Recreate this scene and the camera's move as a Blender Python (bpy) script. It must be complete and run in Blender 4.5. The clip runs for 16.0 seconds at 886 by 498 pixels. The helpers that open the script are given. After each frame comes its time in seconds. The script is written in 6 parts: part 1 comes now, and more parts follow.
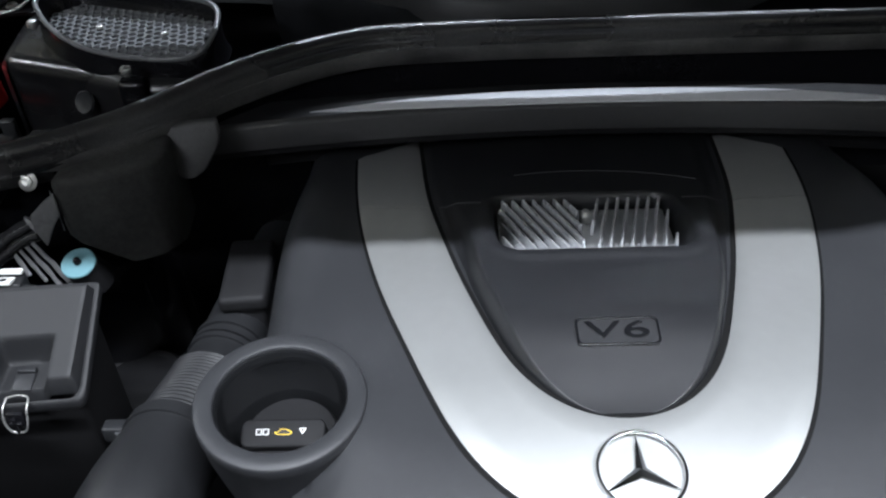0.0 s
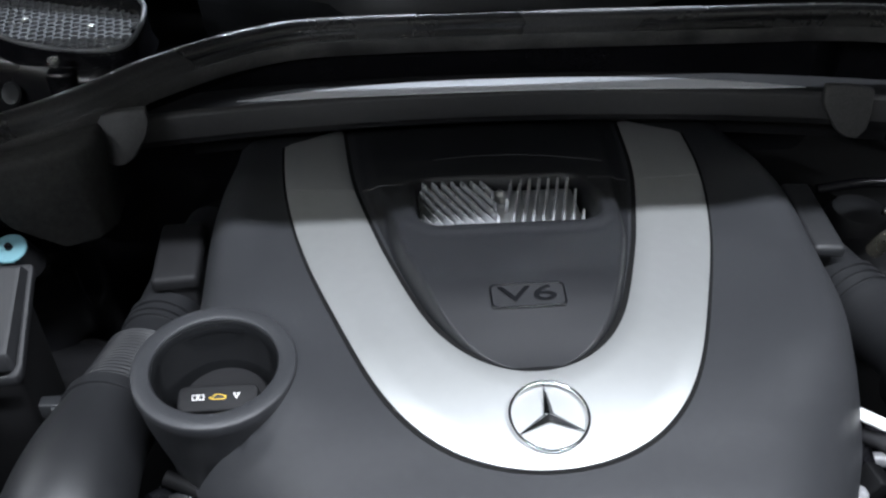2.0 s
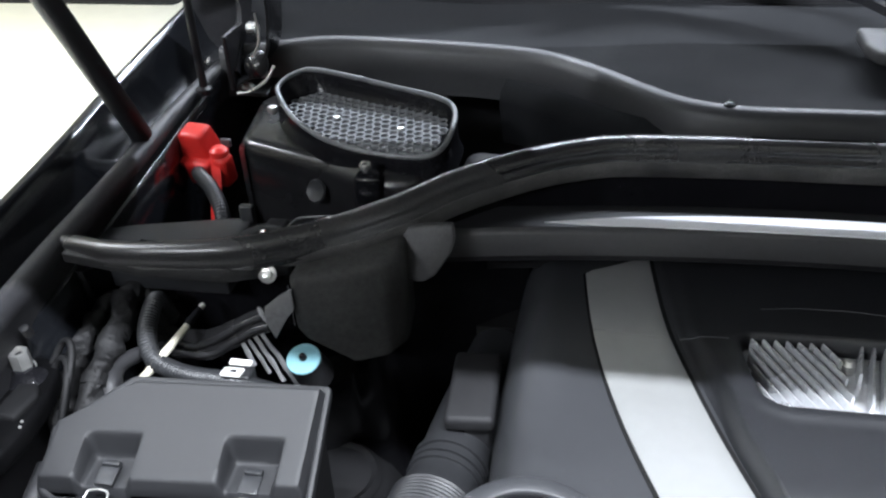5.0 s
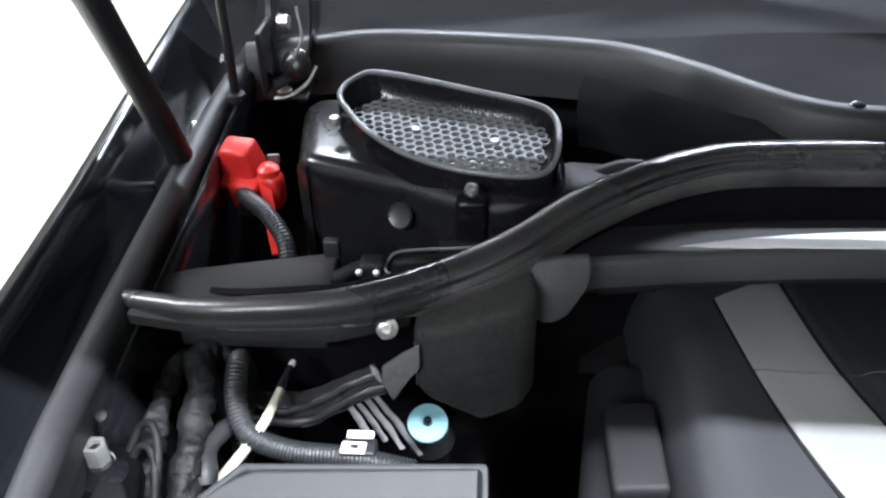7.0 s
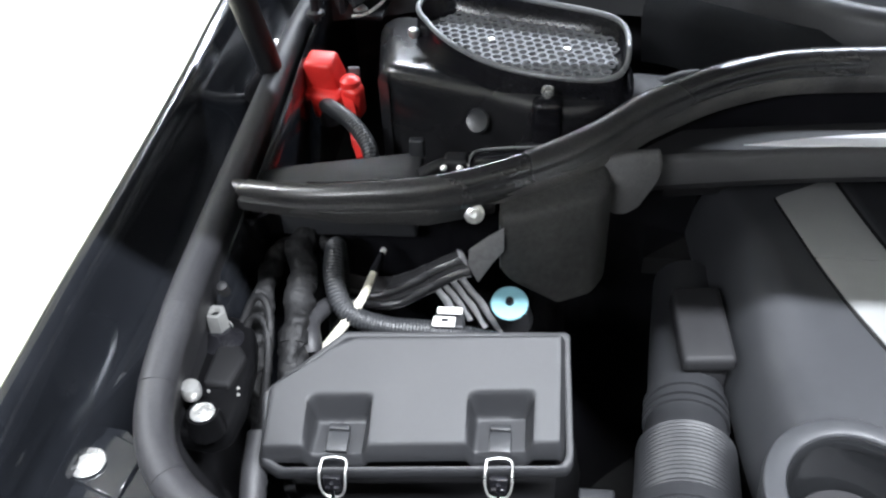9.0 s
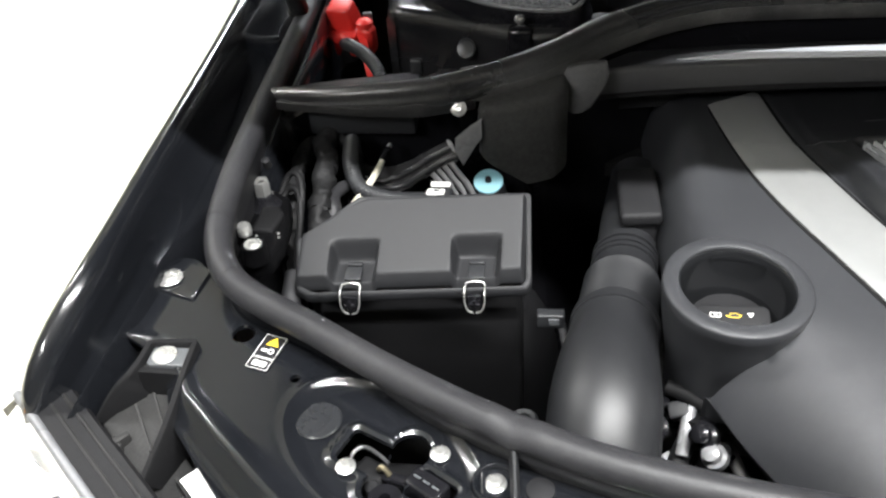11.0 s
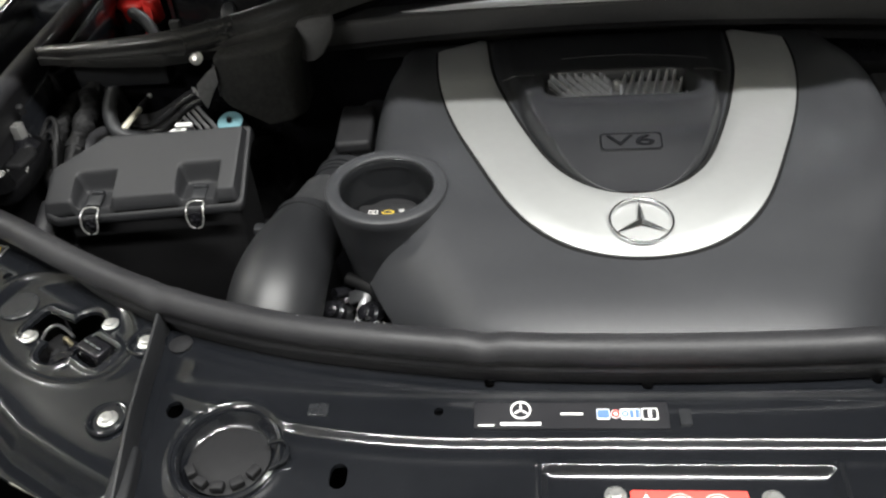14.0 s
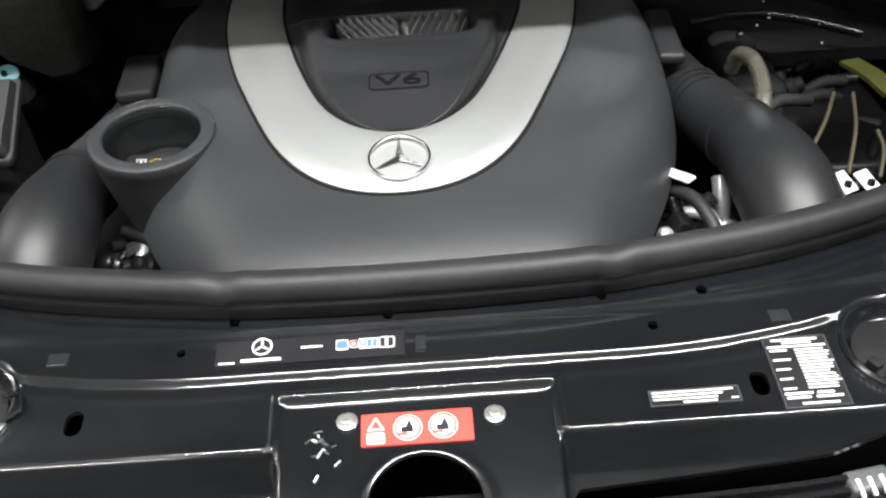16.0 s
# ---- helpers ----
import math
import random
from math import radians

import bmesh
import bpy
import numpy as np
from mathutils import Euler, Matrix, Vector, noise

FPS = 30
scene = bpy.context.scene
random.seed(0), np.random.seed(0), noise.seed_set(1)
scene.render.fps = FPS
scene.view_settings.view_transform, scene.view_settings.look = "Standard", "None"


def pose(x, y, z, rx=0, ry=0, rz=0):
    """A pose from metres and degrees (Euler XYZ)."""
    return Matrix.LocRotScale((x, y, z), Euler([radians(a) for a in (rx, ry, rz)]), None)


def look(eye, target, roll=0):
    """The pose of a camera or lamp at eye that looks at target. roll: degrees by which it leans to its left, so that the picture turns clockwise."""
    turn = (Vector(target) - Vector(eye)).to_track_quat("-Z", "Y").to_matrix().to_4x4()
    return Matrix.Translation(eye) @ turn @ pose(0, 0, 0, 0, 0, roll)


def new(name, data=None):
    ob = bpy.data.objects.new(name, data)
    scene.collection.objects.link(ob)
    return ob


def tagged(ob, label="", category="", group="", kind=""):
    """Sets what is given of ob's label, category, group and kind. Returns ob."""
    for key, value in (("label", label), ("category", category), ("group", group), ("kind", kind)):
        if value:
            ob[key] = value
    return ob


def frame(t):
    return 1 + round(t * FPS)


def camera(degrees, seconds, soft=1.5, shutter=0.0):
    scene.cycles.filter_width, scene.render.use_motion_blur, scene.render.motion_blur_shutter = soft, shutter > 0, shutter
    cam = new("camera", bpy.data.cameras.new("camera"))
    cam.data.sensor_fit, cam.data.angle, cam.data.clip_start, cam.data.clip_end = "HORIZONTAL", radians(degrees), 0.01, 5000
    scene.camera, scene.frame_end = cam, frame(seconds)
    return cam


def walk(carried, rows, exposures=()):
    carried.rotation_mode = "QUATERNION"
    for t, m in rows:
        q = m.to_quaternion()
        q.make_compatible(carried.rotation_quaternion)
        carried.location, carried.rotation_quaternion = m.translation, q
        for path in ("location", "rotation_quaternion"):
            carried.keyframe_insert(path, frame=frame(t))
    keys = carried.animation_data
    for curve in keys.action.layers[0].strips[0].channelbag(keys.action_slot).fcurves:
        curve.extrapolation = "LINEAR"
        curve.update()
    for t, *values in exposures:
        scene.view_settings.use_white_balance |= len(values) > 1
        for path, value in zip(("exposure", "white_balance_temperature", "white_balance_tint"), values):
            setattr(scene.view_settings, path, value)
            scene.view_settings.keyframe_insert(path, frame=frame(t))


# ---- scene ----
cam = camera(55.5, 16.0, soft=2.3)
METRES, EYE, TILT, LEAN, TURN = 1.4, 1.5, -38.0, 1.9, 0.0
ROWS = [
    (0.0, 0.0, 0.0, 0.0, 0.0, 0.0, -0.0),
    (0.5, 0.0075, -0.004, -0.0013, -2.27, 0.1, -0.06),
    (1.0, 0.0112, -0.01, 0.0001, -3.87, 0.19, 0.73),
    (1.5, 0.0116, -0.0168, -0.0033, -4.93, 0.28, 0.93),
    (2.0, 0.0033, -0.0345, -0.0173, -4.78, 0.22, 1.12),
    (2.5, -0.0299, -0.0682, -0.0196, -4.97, 0.36, 1.18),
    (3.0, -0.0552, -0.0669, -0.0122, -4.91, 0.92, 0.34),
    (3.5, -0.0455, -0.0437, 0.0005, -2.53, 1.73, -0.8),
    (4.0, -0.0377, -0.0141, 0.0146, 1.76, 2.94, -2.27),
    (4.5, -0.0513, 0.0061, 0.0262, 5.12, 3.68, -4.01),
    (5.0, -0.0732, 0.0234, 0.0342, 8.43, 3.79, -5.78),
    (7.5, -0.2344, 0.09, 0.0703, 1.11, 1.39, -2.25),
    (8.0, -0.2446, 0.0765, 0.0581, 0.25, 0.6, -1.67),
    (8.5, -0.251, 0.0647, 0.0467, -0.27, -0.07, -1.34),
    (9.0, -0.2372, 0.0462, 0.0276, 4.78, -0.79, -3.21),
    (11.5, -0.1873, -0.1157, -0.0745, 6.61, -0.41, -2.61),
    (12.0, -0.1736, -0.1309, -0.0885, 5.87, -0.39, -1.39),
    (12.5, -0.1502, -0.1417, -0.0941, 4.68, -0.32, -1.06),
    (13.0, -0.1146, -0.15, -0.0992, 3.46, -0.15, -0.38),
    (13.5, -0.0455, -0.1577, -0.1056, 2.68, -0.13, -0.21),
    (14.0, 0.0074, -0.166, -0.1155, 4.71, -0.26, -0.25),
    (14.5, 0.0408, -0.1754, -0.1243, 4.56, -0.85, -0.2),
    (15.0, 0.0595, -0.172, -0.1288, 2.01, -1.55, 0.44),
    (15.5, 0.0796, -0.1746, -0.1314, 0.12, -2.37, 0.95),
    (16.0, 0.0979, -0.1696, -0.1301, -1.88, -3.11, 2.39),
]
EXPOSURES = [(0, -.42, 5750, 10), (3, -.46, 5750, 10), (4, .02, 5760, 10), (5, .54, 5780, 10), (8.5, 1.08, 5800, 10), (11.5, .30, 6350, 9), (12.5, .20, 6350, 8), (14.5, -.36, 6450, 8), (16, -.20, 6400, 8)]
walk(cam, [(t, pose(-0.116, 0, EYE, TILT, LEAN, TURN) @ pose(METRES * x, METRES * y, METRES * z, 90 + pitch, roll, yaw)) for t, x, y, z, yaw, pitch, roll in ROWS], EXPOSURES)

# ---------------------------------------------------------------- light
world = bpy.data.worlds.new("world")
scene.world = world
world.use_nodes = True
world.node_tree.nodes["Background"].inputs[0].default_value = (0.55, 0.6, 0.7, 1)
world.node_tree.nodes["Background"].inputs[1].default_value = 0.018


def lamp(name, eye, target, sx, sy, watts, colour, spread):
    data = bpy.data.lights.new(name, "AREA")
    data.shape, data.size, data.size_y, data.energy, data.color = "RECTANGLE", sx, sy, watts, colour
    data.spread = radians(spread)
    ob = new(name, data)
    ob.matrix_world = look(eye, target)
    return ob


lamp("ceiling_lamp_main", (0.35, -0.248, 3.0), (0.35, -0.238, 0), 2.3, 0.018, 132, (1.0, 0.98, 0.95), 150)
lamp("ceiling_lamp_front", (-1.6, -1.9, 3.0), (-1.3, -1.6, 0), 1.2, 0.22, 52, (1.0, 0.98, 0.95), 150)
lamp("ceiling_lamp_back", (-0.1, 2.95, 3.1), (-0.1, 2.7, 0), 3.0, 0.05, 125, (0.97, 0.98, 1.0), 140)
lamp("ceiling_lamp_left", (-2.7, 1.05, 2.95), (-2.2, 1.0, 0), 0.05, 1.6, 36, (1.0, 0.98, 0.95), 140)
# unseen lamp added to bleach and yellow the floor beside the car
lamp("added_floor_lamp", (-4.6, 2.2, 3.0), (-4.6, 2.21, 0), 2.6, 2.6, 105, (1.0, 0.94, 0.66), 95)


# ---------------------------------------------------------------- materials
def material(name, colour, rough, metal=0.0, vary=0.15, scale=60.0, bump=0.0, bump_scale=900.0, coat=0.0, spread=0.08, dust=0.0,
             transmission=0.0, ior=1.5, alpha=1.0, gloss=0.5):
    m = bpy.data.materials.new(name)
    m.use_nodes = True
    t = m.node_tree
    b = t.nodes["Principled BSDF"]
    coords = t.nodes.new("ShaderNodeTexCoord")

    def noise_node(s, detail):
        n = t.nodes.new("ShaderNodeTexNoise")
        n.inputs["Scale"].default_value, n.inputs["Detail"].default_value = s, detail
        t.links.new(coords.outputs["Object"], n.inputs["Vector"])
        return n

    def span(source, a, b2):
        r = t.nodes.new("ShaderNodeMapRange")
        r.inputs["From Min"].default_value, r.inputs["From Max"].default_value = 0.3, 0.7
        r.inputs["To Min"].default_value, r.inputs["To Max"].default_value = a, b2
        t.links.new(source, r.inputs["Value"])
        return r.outputs["Result"]

    big, small = noise_node(scale * 0.15, 4), noise_node(scale * 3, 3)
    mix = t.nodes.new("ShaderNodeMix")
    mix.data_type = "RGBA"
    mix.inputs["A"].default_value = (*[c * (1 - vary) for c in colour], 1)
    mix.inputs["B"].default_value = (*[min(1, c * (1 + vary)) for c in colour], 1)
    both = t.nodes.new("ShaderNodeMath")
    both.operation = "MULTIPLY_ADD"
    both.inputs[1].default_value, both.inputs[2].default_value = 0.5, 0.0
    t.links.new(small.outputs["Fac"], both.inputs[0])
    add = t.nodes.new("ShaderNodeMath")
    add.operation = "MULTIPLY_ADD"
    add.inputs[1].default_value = 0.5
    t.links.new(big.outputs["Fac"], add.inputs[0])
    t.links.new(both.outputs[0], add.inputs[2])
    t.links.new(span(add.outputs[0], 0, 1), mix.inputs["Factor"])
    out = mix.outputs["Result"]
    if dust > 0:
        grit = noise_node(scale * 9, 6)
        d = t.nodes.new("ShaderNodeMix")
        d.data_type = "RGBA"
        d.inputs["B"].default_value = (0.32, 0.31, 0.29, 1)
        t.links.new(out, d.inputs["A"])
        fac = t.nodes.new("ShaderNodeMath")
        fac.operation = "MULTIPLY"
        t.links.new(span(grit.outputs["Fac"], 0, dust), fac.inputs[0])
        t.links.new(span(big.outputs["Fac"], 0.2, 1), fac.inputs[1])
        t.links.new(fac.outputs[0], d.inputs["Factor"])
        out = d.outputs["Result"]
    t.links.new(out, b.inputs["Base Color"])
    t.links.new(span(big.outputs["Fac"], max(0.02, rough - spread), min(1, rough + spread)), b.inputs["Roughness"])
    b.inputs["Metallic"].default_value = metal
    b.inputs["Specular IOR Level"].default_value = gloss
    b.inputs["Coat Weight"].default_value, b.inputs["Coat Roughness"].default_value = coat, 0.09
    b.inputs["Transmission Weight"].default_value, b.inputs["IOR"].default_value = transmission, ior
    b.inputs["Alpha"].default_value = alpha
    if bump > 0:
        n = noise_node(bump_scale, 3)
        k = t.nodes.new("ShaderNodeBump")
        k.inputs["Strength"].default_value, k.inputs["Distance"].default_value = bump, 0.001
        t.links.new(n.outputs["Fac"], k.inputs["Height"])
        t.links.new(k.outputs["Normal"], b.inputs["Normal"])
    return m


PAINT = material("black_gloss_paint", (0.0060, 0.0067, 0.0084), 0.17, vary=0.25, coat=0.6, spread=0.04, dust=0.008, bump=0.03, bump_scale=300)
APRON = material("black_body_primer", (0.013, 0.013, 0.0145), 0.42, vary=0.3, dust=0.02, bump=0.1, bump_scale=400, gloss=0.3)
COVER = material("dark_grey_satin_plastic", (0.029, 0.030, 0.033), 0.42, vary=0.10, scale=50, bump=0.22, bump_scale=2600, spread=0.03, dust=0.01)
INSERT = material("black_soft_plastic", (0.0125, 0.013, 0.015), 0.40, vary=0.12, bump=0.25, bump_scale=2200, spread=0.03, dust=0.004, gloss=0.75)
BADGE = material("satin_black_relief", (0.0065, 0.0068, 0.008), 0.24, vary=0.15, spread=0.04)
SATINBAND = material("satin_black_band", (0.030, 0.030, 0.032), 0.28, vary=0.2, spread=0.06, dust=0.02)
LIDGREY = material("dark_grey_fuse_box_plastic", (0.0108, 0.0112, 0.0128), 0.56, vary=0.12, bump=0.3, bump_scale=1500, spread=0.04, dust=0.01)
COWLGREY = material("dull_cowl_plastic", (0.0065, 0.007, 0.008), 0.75, vary=0.2, bump=0.3, bump_scale=1200, dust=0.006, gloss=0.1)
PLASTIC = material("black_moulded_plastic", (0.018, 0.019, 0.021), 0.42, vary=0.2, bump=0.2, bump_scale=1800, dust=0.02)
GLOSSY = material("black_glossy_plastic", (0.007, 0.007, 0.0085), 0.2, vary=0.2, spread=0.06, bump=0.06, bump_scale=500, dust=0.010, gloss=0.32)
RUBBER = material("black_rubber", (0.016, 0.016, 0.018), 0.48, vary=0.25, bump=0.2, bump_scale=1500, dust=0.040, gloss=0.34)
SCUFFED = material("dusty_rubber", (0.022, 0.022, 0.023), 0.55, vary=0.4, scale=150, bump=0.3, bump_scale=700, dust=0.50)
FELT = material("black_felt", (0.031, 0.031, 0.030), 0.85, vary=0.45, scale=60, bump=0.6, bump_scale=1400, dust=0.08, gloss=0.3)
BARGREY = material("dark_grey_bar_plastic", (0.037, 0.037, 0.038), 0.5, vary=0.15, bump=0.2, bump_scale=1500, dust=0.02)
SILVER = material("silver_lacquer", (0.64, 0.65, 0.642), 0.45, metal=0.8, vary=0.03, scale=30, spread=0.03, bump=0.03, bump_scale=3000)
CHROME = material("chrome", (0.85, 0.86, 0.88), 0.08, metal=1.0, vary=0.03, spread=0.03)
ALU = material("cast_aluminium", (0.66, 0.67, 0.69), 0.30, metal=0.6, vary=0.25, bump=0.25, bump_scale=500)
FINPLATE = material("bright_cast_plate", (0.80, 0.81, 0.83), 0.32, metal=0.35, vary=0.12, bump=0.15, bump_scale=300)
ZINC = material("zinc_plated_steel", (0.62, 0.62, 0.60), 0.30, metal=0.8, vary=0.15, bump=0.1, bump_scale=700)
RED = material("red_plastic", (0.62, 0.028, 0.022), 0.34, vary=0.1, bump=0.05)
BLUE = material("pale_blue_plastic", (0.15, 0.29, 0.33), 0.6, vary=0.08, gloss=0.3)
WHITE = material("white_label", (0.80, 0.80, 0.78), 0.5, vary=0.04)
CREAM = material("cream_rod", (0.48, 0.46, 0.38), 0.5, vary=0.12)
YELLOW = material("yellow_print", (0.80, 0.55, 0.03), 0.5, vary=0.05)
DIPSTICK = material("dull_yellow_plastic", (0.036, 0.037, 0.006), 0.5, vary=0.25)
DULLBLACK = material("dull_black_plastic", (0.010, 0.0105, 0.012), 0.50, vary=0.2, bump=0.25, bump_scale=1600, dust=0.012)
CAPBLACK = material("matt_black_plastic", (0.010, 0.010, 0.011), 0.58, vary=0.2, bump=0.25, bump_scale=1600, dust=0.006, gloss=0.25)
SEALGLOSS = material("polished_black_rubber", (0.012, 0.012, 0.013), 0.28, vary=0.35, spread=0.07, bump=0.1, bump_scale=600, dust=0.12, gloss=0.8)
TAPE = material("black_cloth_tape", (0.006, 0.006, 0.0065), 0.6, vary=0.4, scale=90, bump=0.8, bump_scale=420, dust=0.010, gloss=0.3)
GOLDPIPE = material("polished_alloy_pipe", (0.82, 0.78, 0.64), 0.27, metal=0.92, vary=0.10, spread=0.05)
CLEAR = material("translucent_plastic", (0.30, 0.31, 0.32), 0.25, vary=0.1, alpha=0.45)
DUSTYBLACK = material("dusty_black_plastic", (0.030, 0.030, 0.0305), 0.55, vary=0.35, bump=0.3, bump_scale=900, dust=0.09)
CARRIER = material("dusty_carrier_plastic", (0.014, 0.014, 0.0142), 0.55, vary=0.35, bump=0.3, bump_scale=900, dust=0.06, gloss=0.3)
CLOTHGREY = material("dusty_grey_cloth", (0.12, 0.12, 0.123), 0.7, vary=0.3, bump=0.3, bump_scale=900, dust=0.10, gloss=0.3)
# blackest and dullest; puts shade and dark reflections into the colour
PITBLACK = material("deep_shade_black", (0.003, 0.003, 0.0033), 0.3, vary=0.3, gloss=0.1)
DUCT = material("smooth_black_duct_plastic", (0.0125, 0.013, 0.0145), 0.45, vary=0.15, bump=0.1, bump_scale=1500, spread=0.04, dust=0.008)
FOIL = material("dark_foil", (0.34, 0.34, 0.35), 0.26, metal=0.35, vary=0.3, bump=0.6, bump_scale=120)
# grey of lips and rims; on the air intake it paints the lip's highlight
RIMGREY = material("grey_lip_and_highlight", (0.15, 0.153, 0.158), 0.28, vary=0.15, spread=0.05)
COWLLIP = material("satin_cowl_plastic", (0.016, 0.0165, 0.018), 0.46, vary=0.2, bump=0.2, bump_scale=1200, dust=0.012)
LINER = material("smooth_funnel_plastic", (0.012, 0.0125, 0.0135), 0.14, vary=0.15, spread=0.04, bump=0.05, bump_scale=120, gloss=0.9)
STARDARK = material("dark_chrome", (0.20, 0.205, 0.215), 0.14, metal=1.0, vary=0.05)
PATCH = material("dark_sealing_patch", (0.016, 0.017, 0.019), 0.30, vary=0.2, dust=0.02)
INTAKE = material("black_blow_moulded_plastic", (0.009, 0.009, 0.010), 0.27, vary=0.2, spread=0.08, bump=0.12, bump_scale=350, dust=0.02)
LAMPSILVER = material("silvered_lamp_housing", (0.75, 0.76, 0.78), 0.28, metal=0.9, vary=0.06, bump=0.1, bump_scale=60)
BRASS = material("brassy_steel", (0.24, 0.21, 0.14), 0.35, metal=0.8, vary=0.2)
REDINK = material("red_label", (0.74, 0.06, 0.045), 0.4, vary=0.06)
BLUEINK = material("blue_print", (0.08, 0.16, 0.50), 0.4, vary=0.05)
BLACKINK = material("black_label_film", (0.012, 0.012, 0.014), 0.3, vary=0.1)
# near black that paints in the shade of deep places and gaps
DARK = material("shade_black", (0.006, 0.006, 0.006), 0.8, vary=0.3, gloss=0.2)
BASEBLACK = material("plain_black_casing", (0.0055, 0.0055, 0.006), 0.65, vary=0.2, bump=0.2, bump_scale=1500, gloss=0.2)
GREYPLATE = material("grey_sealing_disc", (0.075, 0.08, 0.085), 0.35, vary=0.2, scale=120, dust=0.1)
# pale colour stands in for the highlight along the bulkhead bar's top
TOPSHEEN = material("painted_edge_sheen", (0.72, 0.73, 0.76), 0.32, vary=0.05)
GLASS = material("clear_lens", (0.95, 0.96, 0.96), 0.03, vary=0.01, transmission=1.0, spread=0.01)
WINDSCREEN = material("tinted_windscreen", (0.02, 0.022, 0.024), 0.05, vary=0.05, coat=1.0, spread=0.02)
AMBER = material("amber_lens", (0.80, 0.22, 0.02), 0.15, vary=0.1, coat=0.5)
FLOOR = material("pale_floor_tiles", (0.78, 0.76, 0.69), 0.35, vary=0.04, scale=4, spread=0.05)
WALL = material("plain_wall_paint", (0.66, 0.66, 0.65), 0.7, vary=0.05, scale=4)
CEILING = material("white_ceiling", (0.55, 0.55, 0.55), 0.8, vary=0.05, scale=4)
HOODPAD = material("hood_insulation", (0.05, 0.05, 0.052), 0.7, vary=0.2, bump=0.4, bump_scale=300)


# ---------------------------------------------------------------- mesh helpers
def smooth(a, b, x):
    t = min(1.0, max(0.0, (x - a) / (b - a)))
    return t * t * (3 - 2 * t)


def spline(points, n):
    """n points on a smooth line through the given ones, evenly spaced."""
    p = [Vector(q) for q in points]
    p = [p[0] * 2 - p[1]] + p + [p[-1] * 2 - p[-2]]
    fine = []
    for i in range(1, len(p) - 2):
        for k in range(24):
            u = k / 24
            a, b, c, d = p[i - 1], p[i], p[i + 1], p[i + 2]
            fine.append(0.5 * (2 * b + (c - a) * u + (2 * a - 5 * b + 4 * c - d) * u * u + (3 * b - a - 3 * c + d) * u ** 3))
    fine.append(p[-2])
    s = [0.0]
    for a, b in zip(fine, fine[1:]):
        s.append(s[-1] + (b - a).length)
    out = []
    want = np.linspace(0, s[-1], n)
    arr = np.array([tuple(f) for f in fine])
    return [Vector((np.interp(w, s, arr[:, 0]), np.interp(w, s, arr[:, 1]), np.interp(w, s, arr[:, 2]))) for w in want]


def mesh_of(verts, faces, sharp=40):
    me = bpy.data.meshes.new("mesh")
    me.from_pydata([tuple(v) for v in verts], [], faces)
    me.validate()
    bm = bmesh.new()
    bm.from_mesh(me)
    bmesh.ops.recalc_face_normals(bm, faces=bm.faces)
    bm.to_mesh(me)
    bm.free()
    me.polygons.foreach_set("use_smooth", [True] * len(me.polygons))
    me.set_sharp_from_angle(angle=radians(sharp))
    return me


def from_bm(bm, sharp=40):
    me = bpy.data.meshes.new("mesh")
    bmesh.ops.recalc_face_normals(bm, faces=bm.faces)
    bm.to_mesh(me)
    bm.free()
    me.polygons.foreach_set("use_smooth", [True] * len(me.polygons))
    me.set_sharp_from_angle(angle=radians(sharp))
    return me


def joined(meshes, sharp=40):
    bm = bmesh.new()
    for me in meshes:
        bm.from_mesh(me)
    return from_bm(bm, sharp)


def thing(name, at, label, category, group="", kind=""):
    ob = new(name)
    ob.location = at
    ob.empty_display_size = 0.02
    return tagged(ob, label, category, group, kind)


def part(name, me, mat, parent=None, label="", matrix=None):
    ob = new(name, me)
    if not me.materials:
        me.materials.append(mat)
    if matrix is not None:
        ob.matrix_basis = matrix
    if parent is not None:
        ob.parent = parent
        ob.matrix_parent_inverse = Matrix.Translation(-parent.location) if parent.type == "EMPTY" else parent.matrix_basis.inverted()
    if label:
        ob["label"] = label
    return ob


def solo(name, me, mat, label, category, group="", kind="", matrix=None):
    return tagged(part(name, me, mat, None, "", matrix), label, category, group, kind)


def sweep(path, profile, closed=True, caps=True, up=(0, 0, 1), scale=None, sharp=40, warp=None, level=False):
    """A profile of (sideways, upwards) points drawn along a path; sideways is to the right of the way."""
    verts, faces, n, k = [], [], len(path), len(profile)
    for i, p in enumerate(path):
        t = (path[min(i + 1, n - 1)] - path[max(i - 1, 0)]).normalized()
        if level:
            t = Vector((t.x, t.y, 0)).normalized()
        side = t.cross(Vector(up)).normalized()
        top = side.cross(t)
        f = scale[i] if scale else 1.0
        for j, (a, b) in enumerate(profile):
            da, db = warp(i / (n - 1), a, b) if warp else (a, b)
            verts.append(p + side * da * f + top * db * f)
    for i in range(n - 1):
        for j in range(k if closed else k - 1):
            a, b = i * k + j, i * k + (j + 1) % k
            faces.append((a, b, b + k, a + k))
    if closed and caps:
        faces.append(tuple(range(k)))
        faces.append(tuple(range((n - 1) * k, n * k)))
    return mesh_of(verts, faces, sharp)


